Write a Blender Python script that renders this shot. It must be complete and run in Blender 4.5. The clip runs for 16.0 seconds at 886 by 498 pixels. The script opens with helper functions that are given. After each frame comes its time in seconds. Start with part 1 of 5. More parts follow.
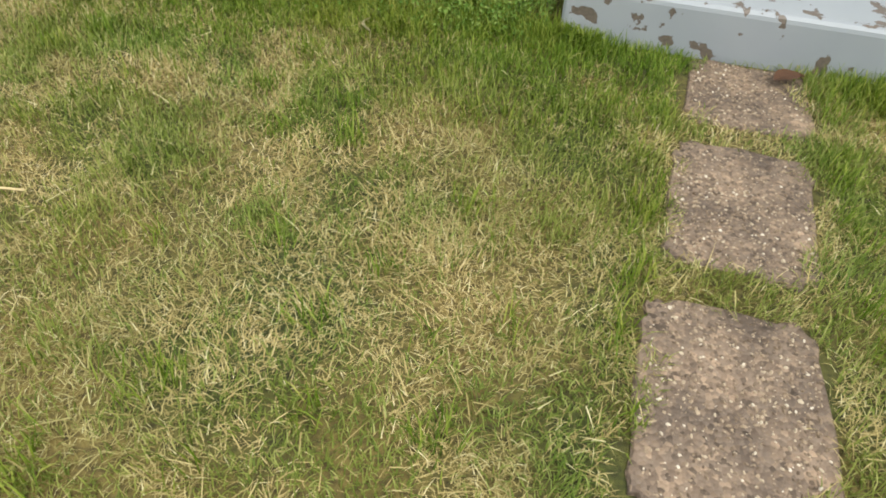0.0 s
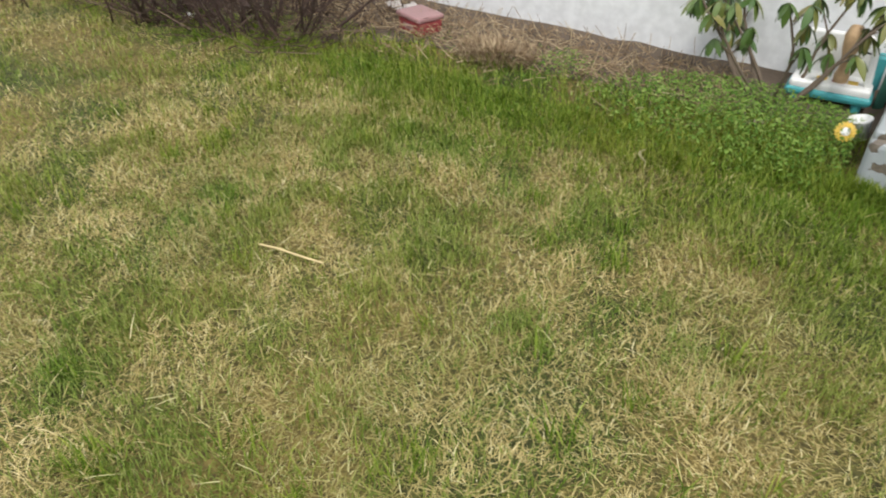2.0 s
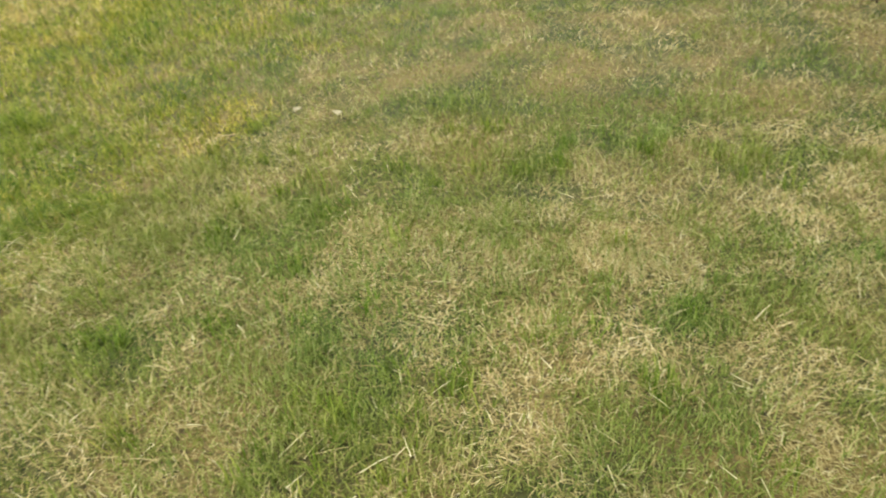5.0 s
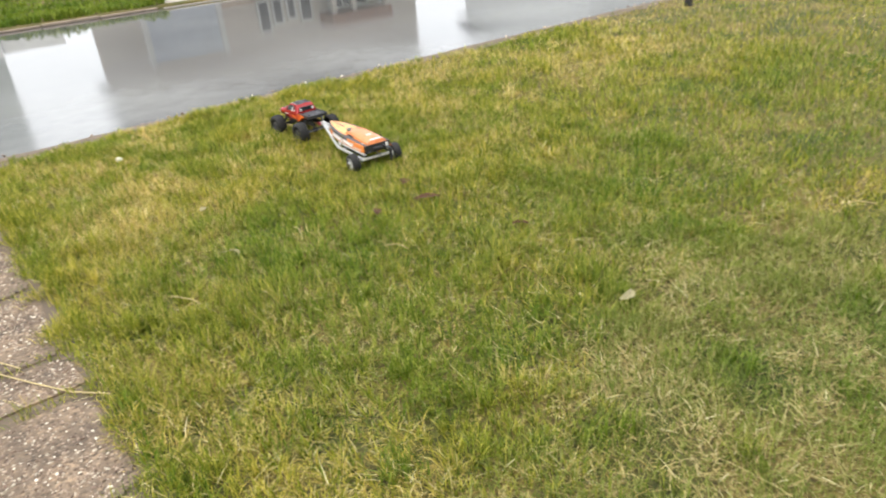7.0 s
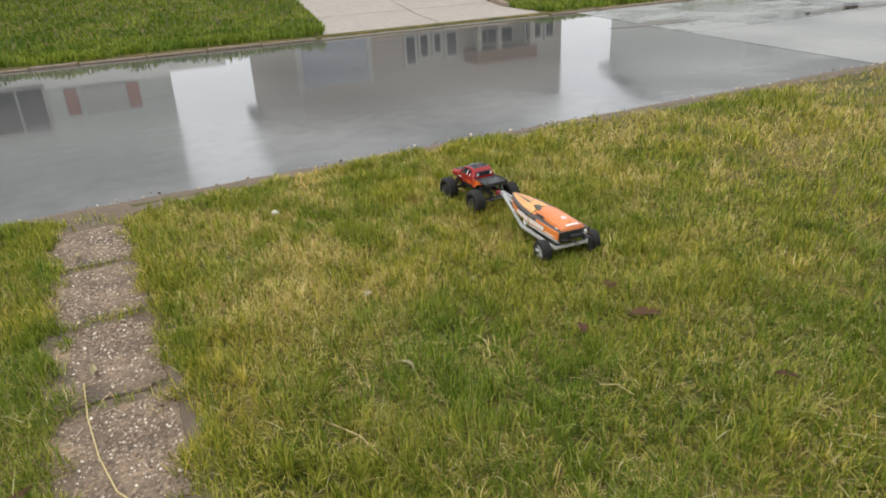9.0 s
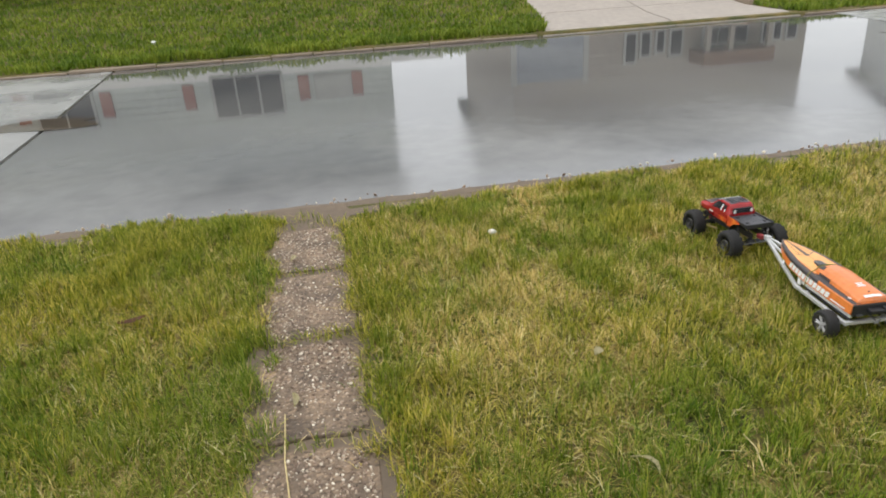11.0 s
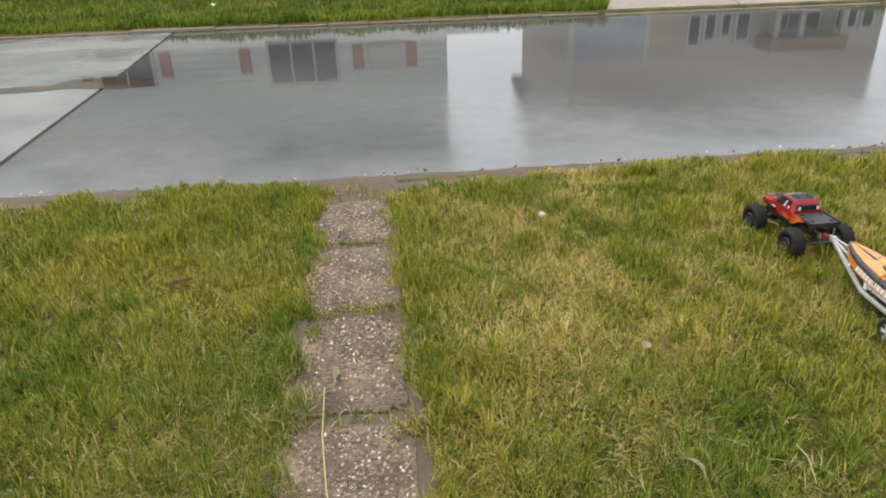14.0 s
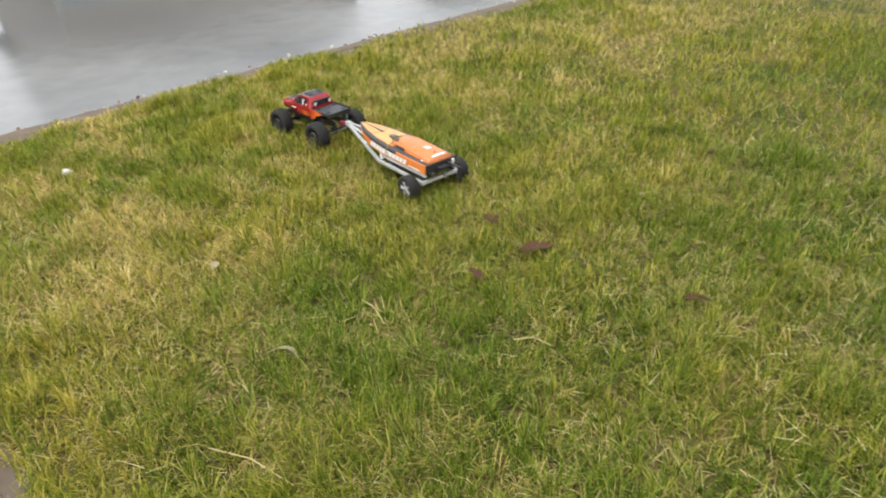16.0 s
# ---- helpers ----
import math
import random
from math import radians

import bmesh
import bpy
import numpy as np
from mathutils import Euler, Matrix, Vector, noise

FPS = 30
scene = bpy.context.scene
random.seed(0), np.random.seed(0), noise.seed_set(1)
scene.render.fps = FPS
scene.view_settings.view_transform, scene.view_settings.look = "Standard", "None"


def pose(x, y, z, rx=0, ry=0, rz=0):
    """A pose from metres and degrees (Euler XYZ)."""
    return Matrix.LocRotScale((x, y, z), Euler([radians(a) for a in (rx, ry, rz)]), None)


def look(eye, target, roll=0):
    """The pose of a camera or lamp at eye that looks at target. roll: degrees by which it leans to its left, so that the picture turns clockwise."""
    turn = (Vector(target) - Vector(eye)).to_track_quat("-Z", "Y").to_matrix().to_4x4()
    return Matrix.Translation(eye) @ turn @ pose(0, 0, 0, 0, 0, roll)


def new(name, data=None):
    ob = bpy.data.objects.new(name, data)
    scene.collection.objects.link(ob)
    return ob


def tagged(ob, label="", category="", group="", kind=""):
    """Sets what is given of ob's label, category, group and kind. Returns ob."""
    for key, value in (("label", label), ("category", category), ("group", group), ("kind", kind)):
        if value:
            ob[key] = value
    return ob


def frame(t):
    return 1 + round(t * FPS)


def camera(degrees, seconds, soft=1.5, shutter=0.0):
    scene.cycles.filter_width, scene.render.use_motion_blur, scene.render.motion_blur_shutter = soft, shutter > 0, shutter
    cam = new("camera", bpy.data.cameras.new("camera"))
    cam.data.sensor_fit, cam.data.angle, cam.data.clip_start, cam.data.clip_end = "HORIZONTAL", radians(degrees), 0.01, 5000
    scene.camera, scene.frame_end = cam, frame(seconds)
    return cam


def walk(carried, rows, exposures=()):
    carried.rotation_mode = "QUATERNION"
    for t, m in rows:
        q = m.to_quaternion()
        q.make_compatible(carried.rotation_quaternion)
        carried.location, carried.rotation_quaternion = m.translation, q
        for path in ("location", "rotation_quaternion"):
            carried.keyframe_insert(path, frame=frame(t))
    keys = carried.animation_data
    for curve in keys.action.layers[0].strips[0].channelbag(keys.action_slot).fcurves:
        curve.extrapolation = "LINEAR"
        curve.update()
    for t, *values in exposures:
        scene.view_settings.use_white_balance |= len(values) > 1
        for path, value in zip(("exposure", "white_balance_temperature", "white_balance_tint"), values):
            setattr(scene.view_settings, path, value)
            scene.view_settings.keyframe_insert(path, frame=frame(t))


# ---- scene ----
cam = camera(65.5, 16.0, soft=1.85, shutter=0.18)

PATH = [
    (0, (0.459, 2.476, 1.256), (0.819, 1.1, -0.15), 2.4),
    (0.5, (0.458, 2.459, 1.261), (0.822, 1.102, -0.162), 1.1),
    (0.8, (0.484, 2.461, 1.271), (0.881, 1.099, -0.138), 1.1),
    (1, (0.527, 2.458, 1.313), (1.118, 1.045, 0.026), -1.2),
    (1.5, (0.563, 2.534, 1.289), (1.39, 1.176, 0.076), -1.1),
    (2, (0.59, 2.538, 1.308), (1.567, 1.25, 0.13), -1.5),
    (2.5, (0.622, 2.58, 1.31), (1.833, 1.484, 0.155), -3.0),
    (3, (0.644, 2.614, 1.306), (1.967, 1.661, 0.148), -3.3),
    (3.2, (0.634, 2.614, 1.31), (1.995, 1.733, 0.138), -4.6),
    (5.3, (0.401, 2.516, 1.377), (1.996, 3.082, 0.31), -5.6),
    (5.5, (0.348, 2.562, 1.392), (1.902, 3.284, 0.36), -6.5),
    (6, (0.291, 2.676, 1.4), (1.695, 3.714, 0.424), -6.1),
    (6.5, (0.173, 2.833, 1.447), (1.461, 4.078, 0.558), -6.9),
    (7, (0.077, 2.972, 1.439), (1.131, 4.409, 0.53), -5.0),
    (7.5, (0.109, 3.152, 1.477), (0.948, 4.771, 0.657), -4.4),
    (8, (0.16, 3.397, 1.498), (0.952, 5.095, 0.796), -2.6),
    (8.5, (0.185, 3.573, 1.481), (0.969, 5.256, 0.739), -2.7),
    (9, (0.17, 3.84, 1.472), (0.983, 5.482, 0.67), -3.0),
    (9.5, (0.14, 4.043, 1.484), (0.833, 5.729, 0.662), -2.7),
    (9.7, (0.179, 4.123, 1.477), (0.77, 5.858, 0.678), -3.3),
    (11.8, (0.162, 4.406, 1.48), (0.408, 6.222, 0.679), -3.7),
    (12, (0.167, 4.415, 1.48), (0.391, 6.229, 0.668), -3.8),
    (12.5, (0.164, 4.412, 1.486), (0.311, 6.239, 0.685), -2.7),
    (13, (0.158, 4.394, 1.476), (0.253, 6.224, 0.674), -1.7),
    (13.5, (0.136, 4.407, 1.47), (0.27, 6.232, 0.663), -1.3),
    (14, (0.155, 4.425, 1.475), (0.322, 6.229, 0.628), -1.7),
    (14.5, (0.214, 4.42, 1.466), (0.564, 6.2, 0.625), -1.6),
    (15, (0.253, 4.425, 1.445), (0.916, 6.09, 0.559), -1.0),
    (15.5, (0.248, 4.373, 1.436), (1.192, 5.833, 0.448), -1.7),
    (16, (0.22, 4.327, 1.411), (1.392, 5.571, 0.372), -2.0),
]
walk(cam, [(t, look(eye, target, roll)) for t, eye, target, roll in PATH], [(0.0, 1.04), (1.5, 1.15), (2.0, 0.95), (2.5, 0.93), (3.2, 0.98), (5.5, 1.16), (6.5, 1.08), (7.5, 1.05), (8.0, 0.4), (8.5, 0.36), (9.0, 0.42), (9.5, 0.5), (12.0, 0.43), (14.5, 0.42), (15.0, 0.47), (16.0, 0.76)])


# ---- world and light: an overcast sky ----
world = bpy.data.worlds.new("world")
scene.world = world
world.use_nodes = True
wn, wl = world.node_tree.nodes, world.node_tree.links
sky = wn.new("ShaderNodeTexSky")
sky.sky_type, sky.sun_disc = "NISHITA", False
sky.sun_elevation, sky.sun_rotation = radians(48), radians(200)
sky.air_density, sky.dust_density, sky.ozone_density = 1.0, 6.0, 0.5
cloud = wn.new("ShaderNodeTexNoise")
cloud.inputs["Scale"].default_value = 1.6
cloud.inputs["Detail"].default_value = 4
tint = wn.new("ShaderNodeValToRGB")
tint.color_ramp.elements[0].position, tint.color_ramp.elements[0].color = 0.3, (8.6, 8.8, 9.1, 1)
tint.color_ramp.elements[1].position, tint.color_ramp.elements[1].color = 0.75, (10.8, 10.9, 10.95, 1)
veil = wn.new("ShaderNodeMix")
veil.data_type = "RGBA"
veil.inputs["Factor"].default_value = 0.8
wl.new(cloud.outputs["Fac"], tint.inputs["Fac"])
wl.new(sky.outputs["Color"], veil.inputs["A"])
wl.new(tint.outputs["Color"], veil.inputs["B"])
wl.new(veil.outputs["Result"], wn["Background"].inputs["Color"])
wn["Background"].inputs["Strength"].default_value = 0.1
sun = new("sun", bpy.data.lights.new("sun", "SUN"))
sun.data.energy, sun.data.angle, sun.data.color = 1.2, radians(14), (1.0, 0.96, 0.9)
sun.matrix_world = look((-4, 6, 12), (1, 1, 0))


# ---- materials ----
def shader(name):
    m = bpy.data.materials.new(name)
    m.use_nodes = True
    n, l = m.node_tree.nodes, m.node_tree.links
    return m, n, l, n["Principled BSDF"]


def ramp(n, stops):
    r = n.new("ShaderNodeValToRGB")
    while len(r.color_ramp.elements) < len(stops):
        r.color_ramp.elements.new(0.5)
    for e, (p, c) in zip(r.color_ramp.elements, stops):
        e.position, e.color = p, (*c, 1) if len(c) == 3 else c
    return r


def noise_of(n, l, scale, detail=3, coords="Object", kind="ShaderNodeTexNoise"):
    tc = n.new("ShaderNodeTexCoord")
    t = n.new(kind)
    t.inputs["Scale"].default_value = scale
    if kind == "ShaderNodeTexNoise":
        t.inputs["Detail"].default_value = detail
    l.new(tc.outputs[coords], t.inputs["Vector"])
    return t


def mixed(n, l, fac, a, b, how="MIX"):
    x = n.new("ShaderNodeMix")
    x.data_type, x.blend_type = "RGBA", how
    for key, v in (("Factor", fac), ("A", a), ("B", b)):
        if isinstance(v, (int, float)):
            x.inputs[key].default_value = v
        elif isinstance(v, tuple):
            x.inputs[key].default_value = (*v, 1)
        else:
            l.new(v, x.inputs[key])
    return x.outputs["Result"]


def bumped(n, l, p, height, strength, distance):
    b = n.new("ShaderNodeBump")
    b.inputs["Strength"].default_value, b.inputs["Distance"].default_value = strength, distance
    l.new(height, b.inputs["Height"])
    l.new(b.outputs["Normal"], p.inputs["Normal"])


def plain(name, col, rough=0.5, metal=0.0, vary=0.18, scale=30.0, bump=0.0, coat=0.0):
    """Paint, plastic, metal or rubber with dust and grain at two scales."""
    m, n, l, p = shader(name)
    fine, broad = noise_of(n, l, scale * 6, 2), noise_of(n, l, scale, 3)
    dark = tuple(c * (1 - vary) for c in col)
    lite = tuple(min(1, c * (1 + vary) + 0.01) for c in col)
    base = mixed(n, l, broad.outputs["Fac"], dark, lite)
    grain = ramp(n, [(0.35, (0.86, 0.86, 0.86)), (0.65, (1, 1, 1))])
    l.new(fine.outputs["Fac"], grain.inputs["Fac"])
    l.new(mixed(n, l, 1.0, base, grain.outputs["Color"], "MULTIPLY"), p.inputs["Base Color"])
    rr = n.new("ShaderNodeMapRange")
    rr.inputs["To Min"].default_value, rr.inputs["To Max"].default_value = rough * 0.8, min(1, rough * 1.25)
    l.new(broad.outputs["Fac"], rr.inputs["Value"])
    l.new(rr.outputs["Result"], p.inputs["Roughness"])
    p.inputs["Metallic"].default_value = metal
    p.inputs["Coat Weight"].default_value = coat
    if bump:
        bumped(n, l, p, fine.outputs["Fac"], bump, 0.002)
    return m


def island_mat(name, stops, rough=0.6, patch=None, through_light=0.0):
    """Many small loose pieces, each with a shade of its own."""
    m, n, l, p = shader(name)
    g = n.new("ShaderNodeNewGeometry")
    r = ramp(n, stops)
    l.new(g.outputs["Random Per Island"], r.inputs["Fac"])
    out = r.outputs["Color"]
    if patch:
        t = noise_of(n, l, patch[0], 3)
        pr = ramp(n, [(0.36, patch[1]), (0.64, patch[2])])
        l.new(t.outputs["Fac"], pr.inputs["Fac"])
        out = mixed(n, l, 1.0, out, pr.outputs["Color"], "MULTIPLY")
    l.new(out, p.inputs["Base Color"])
    p.inputs["Roughness"].default_value = rough
    p.inputs["Specular IOR Level"].default_value = 0.17 if through_light else 0.3
    if through_light:
        tr = n.new("ShaderNodeBsdfTranslucent")
        l.new(out, tr.inputs["Color"])
        mx = n.new("ShaderNodeMixShader")
        mx.inputs["Fac"].default_value = through_light
        l.new(p.outputs["BSDF"], mx.inputs[1])
        l.new(tr.outputs["BSDF"], mx.inputs[2])
        l.new(mx.outputs["Shader"], n["Material Output"].inputs["Surface"])
    return m


def ground_mat():
    m, n, l, p = shader("lawn_soil_and_thatch")
    a, b, c = noise_of(n, l, 2.2, 5), noise_of(n, l, 45, 4), noise_of(n, l, 260, 2)
    ra = ramp(n, [(0.38, (0.06, 0.075, 0.012)), (0.62, (0.185, 0.145, 0.045))])
    rb = ramp(n, [(0.3, (0.35, 0.33, 0.28)), (0.6, (1.15, 1.1, 1.0))])
    l.new(a.outputs["Fac"], ra.inputs["Fac"])
    l.new(b.outputs["Fac"], rb.inputs["Fac"])
    l.new(mixed(n, l, 1.0, ra.outputs["Color"], rb.outputs["Color"], "MULTIPLY"), p.inputs["Base Color"])
    p.inputs["Roughness"].default_value = 0.9
    bumped(n, l, p, c.outputs["Fac"], 0.8, 0.01)
    return m


def wet_mat(name, dark, lite, r0, r1, film):
    """A wet road slab: patches of standing water (film: how much of it), damp concrete between."""
    m, n, l, p = shader(name)
    a, b, c = noise_of(n, l, 0.55, 5), noise_of(n, l, 6.0, 5), noise_of(n, l, 180, 2)
    base = mixed(n, l, b.outputs["Fac"], dark, lite)
    stain = ramp(n, [(0.35, (0.72, 0.72, 0.74)), (0.62, (1.05, 1.04, 1.02))])
    l.new(a.outputs["Fac"], stain.inputs["Fac"])
    grain = ramp(n, [(0.3, (0.8, 0.8, 0.8)), (0.7, (1.1, 1.1, 1.1))])
    l.new(c.outputs["Fac"], grain.inputs["Fac"])
    base = mixed(n, l, 1.0, base, stain.outputs["Color"], "MULTIPLY")
    l.new(mixed(n, l, 1.0, base, grain.outputs["Color"], "MULTIPLY"), p.inputs["Base Color"])
    rr = ramp(n, [(film - 0.12, (r0, r0, r0)), (film + 0.12, (r1, r1, r1))])
    l.new(a.outputs["Fac"], rr.inputs["Fac"])
    l.new(rr.outputs["Color"], p.inputs["Roughness"])
    p.inputs["IOR"].default_value = 1.45
    bumped(n, l, p, b.outputs["Fac"], 0.04, 0.01)
    return m


def flooded_mat():
    """The wet road: damp by the near lawn, ever deeper water towards the far gutter, with ragged shallows between."""
    m, n, l, p = shader("wet_grey_road")
    a, b, c, d = noise_of(n, l, 0.55, 5), noise_of(n, l, 6.0, 5), noise_of(n, l, 180, 2), noise_of(n, l, 1.1, 4)
    tc, xyz, ty = n.new("ShaderNodeTexCoord"), n.new("ShaderNodeSeparateXYZ"), n.new("ShaderNodeMapRange")
    l.new(tc.outputs["Object"], xyz.inputs["Vector"])
    l.new(xyz.outputs["Y"], ty.inputs["Value"])
    for key, v in (("From Min", 9.6), ("From Max", 14.6), ("To Min", -0.25), ("To Max", 0.75)):
        ty.inputs[key].default_value = v
    depth = n.new("ShaderNodeMath")
    depth.operation = "ADD"
    l.new(ty.outputs["Result"], depth.inputs[0])
    l.new(d.outputs["Fac"], depth.inputs[1])
    film = ramp(n, [(0.3, (0, 0, 0)), (0.85, (1, 1, 1))])
    l.new(depth.outputs["Value"], film.inputs["Fac"])
    damp = mixed(n, l, b.outputs["Fac"], (0.165, 0.172, 0.175), (0.25, 0.255, 0.257))
    deep = mixed(n, l, b.outputs["Fac"], (0.1, 0.104, 0.104), (0.165, 0.168, 0.166))
    base = mixed(n, l, film.outputs["Color"], damp, deep)
    stain = ramp(n, [(0.35, (0.7, 0.7, 0.72)), (0.62, (1.05, 1.04, 1.02))])
    l.new(a.outputs["Fac"], stain.inputs["Fac"])
    grain = ramp(n, [(0.3, (0.8, 0.8, 0.8)), (0.7, (1.1, 1.1, 1.1))])
    l.new(c.outputs["Fac"], grain.inputs["Fac"])
    base = mixed(n, l, 1.0, base, stain.outputs["Color"], "MULTIPLY")
    l.new(mixed(n, l, 1.0, base, grain.outputs["Color"], "MULTIPLY"), p.inputs["Base Color"])
    shine = ramp(n, [(0.38, (0.07, 0.07, 0.07)), (0.62, (0.2, 0.2, 0.2))])
    l.new(a.outputs["Fac"], shine.inputs["Fac"])
    l.new(mixed(n, l, film.outputs["Color"], shine.outputs["Color"], (0.035, 0.035, 0.035)), p.inputs["Roughness"])
    p.inputs["IOR"].default_value = 1.6
    bumped(n, l, p, b.outputs["Fac"], 0.03, 0.01)
    return m


def slab_mat():
    m, n, l, p = shader("wet_exposed_aggregate")
    v = noise_of(n, l, 85, kind="ShaderNodeTexVoronoi")
    a, b = noise_of(n, l, 5, 4), noise_of(n, l, 160, 2)
    chip = ramp(n, [(0.0, (0.33, 0.25, 0.18)), (0.35, (0.155, 0.116, 0.086)), (0.7, (0.23, 0.18, 0.138)), (1.0, (0.09, 0.068, 0.05))])
    hue = n.new("ShaderNodeSeparateColor")
    l.new(v.outputs["Color"], hue.inputs["Color"])
    l.new(hue.outputs["Red"], chip.inputs["Fac"])
    mort = ramp(n, [(0.3, (0.4, 0.4, 0.4)), (0.65, (1.15, 1.1, 1.0))])
    l.new(a.outputs["Fac"], mort.inputs["Fac"])
    l.new(mixed(n, l, 1.0, chip.outputs["Color"], mort.outputs["Color"], "MULTIPLY"), p.inputs["Base Color"])
    p.inputs["Roughness"].default_value, p.inputs["Specular IOR Level"].default_value = 0.72, 0.3
    inv = n.new("ShaderNodeMath")
    inv.operation = "SUBTRACT"
    inv.inputs[0].default_value = 1.0
    l.new(v.outputs["Distance"], inv.inputs[1])
    bumped(n, l, p, inv.outputs["Value"], 0.7, 0.006)
    return m


def peeled_mat():
    m, n, l, p = shader("peeling_pale_blue_paint")
    a, b, c = noise_of(n, l, 11, 8), noise_of(n, l, 2.2, 3), noise_of(n, l, 70, 3)
    paint = mixed(n, l, b.outputs["Fac"], (0.235, 0.268, 0.282), (0.37, 0.392, 0.4))
    bare = mixed(n, l, c.outputs["Fac"], (0.07, 0.056, 0.042), (0.2, 0.165, 0.13))
    off = n.new("ShaderNodeMath")
    off.operation = "ADD"
    l.new(a.outputs["Fac"], off.inputs[0])
    w = n.new("ShaderNodeMath")
    w.operation = "MULTIPLY"
    l.new(b.outputs["Fac"], w.inputs[0])
    w.inputs[1].default_value = 0.35
    l.new(w.outputs["Value"], off.inputs[1])
    edge = ramp(n, [(0.757, (0, 0, 0)), (0.764, (1, 1, 1))])
    l.new(off.outputs["Value"], edge.inputs["Fac"])
    l.new(mixed(n, l, edge.outputs["Color"], paint, bare), p.inputs["Base Color"])
    p.inputs["Roughness"].default_value = 0.5
    inv = n.new("ShaderNodeInvert")
    l.new(edge.outputs["Color"], inv.inputs["Color"])
    bumped(n, l, p, inv.outputs["Color"], 0.6, 0.004)
    return m


def siding_mat(name, col, rough=0.55):
    return plain(name, col, rough, vary=0.07, scale=3, bump=0.1)


RED = plain("candy_red_paint", (0.42, 0.018, 0.02), 0.25, 0.25, 0.2, 14, coat=0.5)
def flame_mat():
    m, n, l, p = shader("flame_paint")
    t = noise_of(n, l, 22, 4)
    r = ramp(n, [(0.38, (0.42, 0.02, 0.018)), (0.55, (0.72, 0.11, 0.02)), (0.7, (0.85, 0.24, 0.04))])
    l.new(t.outputs["Fac"], r.inputs["Fac"])
    l.new(r.outputs["Color"], p.inputs["Base Color"])
    p.inputs["Roughness"].default_value, p.inputs["Coat Weight"].default_value = 0.3, 0.4
    return m


FLAME = flame_mat()
BLACK = plain("matt_black_plastic", (0.02, 0.021, 0.024), 0.42, 0, 0.3, 30, 0.2)
PANEL = plain("grey_black_panel", (0.085, 0.088, 0.1), 0.38, 0, 0.35, 16)
TINTED = plain("smoked_window", (0.012, 0.013, 0.016), 0.1, 0, 0.3, 20, coat=0.4)
RUBBER = plain("black_rubber", (0.013, 0.013, 0.013), 0.75, 0, 0.4, 25, 0.5)
STEEL = plain("grey_steel", (0.3, 0.3, 0.31), 0.35, 0.9, 0.2, 40)
RIMGREY = plain("gunmetal_rim", (0.09, 0.088, 0.085), 0.4, 0.6, 0.25, 40)
CHROME = plain("satin_silver_rim", (0.6, 0.6, 0.62), 0.3, 0.35, 0.15, 40)
GOLD = plain("brass_link", (0.55, 0.4, 0.2), 0.35, 0.6, 0.15, 50)
WHITE = plain("white_vinyl", (0.8, 0.8, 0.78), 0.45, 0, 0.06, 40)
ALLOY = plain("dull_aluminium", (0.6, 0.61, 0.61), 0.42, 0.35, 0.14, 12, 0.15)
HULL = plain("orange_gelcoat", (0.74, 0.215, 0.045), 0.3, 0, 0.12, 8, coat=0.4)
DECK = plain("light_orange_gelcoat", (0.84, 0.39, 0.1), 0.34, 0, 0.1, 8, coat=0.3)
CHAR = plain("charcoal_band", (0.05, 0.042, 0.042), 0.35, 0, 0.3, 30)
ROPE = plain("green_yellow_cord", (0.25, 0.24, 0.05), 0.85, 0, 0.5, 150)
SOIL = ground_mat()
SLAB = slab_mat()
PEEL = peeled_mat()
ROAD = flooded_mat()
CONC_NEAR = wet_mat("damp_pale_concrete", (0.25, 0.257, 0.25), (0.33, 0.338, 0.328), 0.22, 0.5, 0.42)
CONC_FAR = wet_mat("wet_pale_concrete", (0.26, 0.27, 0.265), (0.34, 0.35, 0.34), 0.1, 0.38, 0.5)
DRIVE = plain("beige_driveway", (0.36, 0.32, 0.28), 0.6, 0, 0.15, 1.5, 0.3)
KERB = plain("weathered_kerb", (0.27, 0.215, 0.16), 0.8, 0, 0.35, 6, 0.6)
DIRT = plain("bare_earth", (0.14, 0.105, 0.072), 0.95, 0, 0.5, 7, 0.9)
BEDSOIL = plain("dark_bed_soil", (0.105, 0.076, 0.052), 0.95, 0, 0.5, 7, 0.9)
WALLP = siding_mat("white_house_paint", (0.74, 0.75, 0.76))
GREYSIDE = siding_mat("grey_green_siding", (0.46, 0.5, 0.49))
PALESIDE = siding_mat("pale_grey_siding", (0.6, 0.63, 0.65))
TANSIDE = siding_mat("tan_siding", (0.33, 0.3, 0.265))
ROOFM = plain("grey_shingles", (0.11, 0.105, 0.1), 0.9, 0, 0.3, 2, 0.5)
TRIMG = plain("grey_window_trim", (0.36, 0.37, 0.36), 0.5, 0, 0.1, 6)
TRIMW = plain("white_trim", (0.75, 0.75, 0.74), 0.5, 0, 0.06, 6)
GLASSY = plain("dark_house_glass", (0.015, 0.018, 0.02), 0.2, 0, 0.2, 2)
GLASSY.node_tree.nodes["Principled BSDF"].inputs["Specular IOR Level"].default_value = 0.14
GARAGE = plain("blue_grey_door_paint", (0.27, 0.3, 0.34), 0.5, 0, 0.1, 4)
BRICKRED = plain("brick_red_paint", (0.26, 0.085, 0.06), 0.6, 0, 0.2, 4)
BROWNW = plain("brown_stained_wood", (0.15, 0.07, 0.035), 0.6, 0, 0.3, 5, 0.3)
TEAL = plain("teal_plastic", (0.05, 0.32, 0.34), 0.4, 0, 0.15, 15)
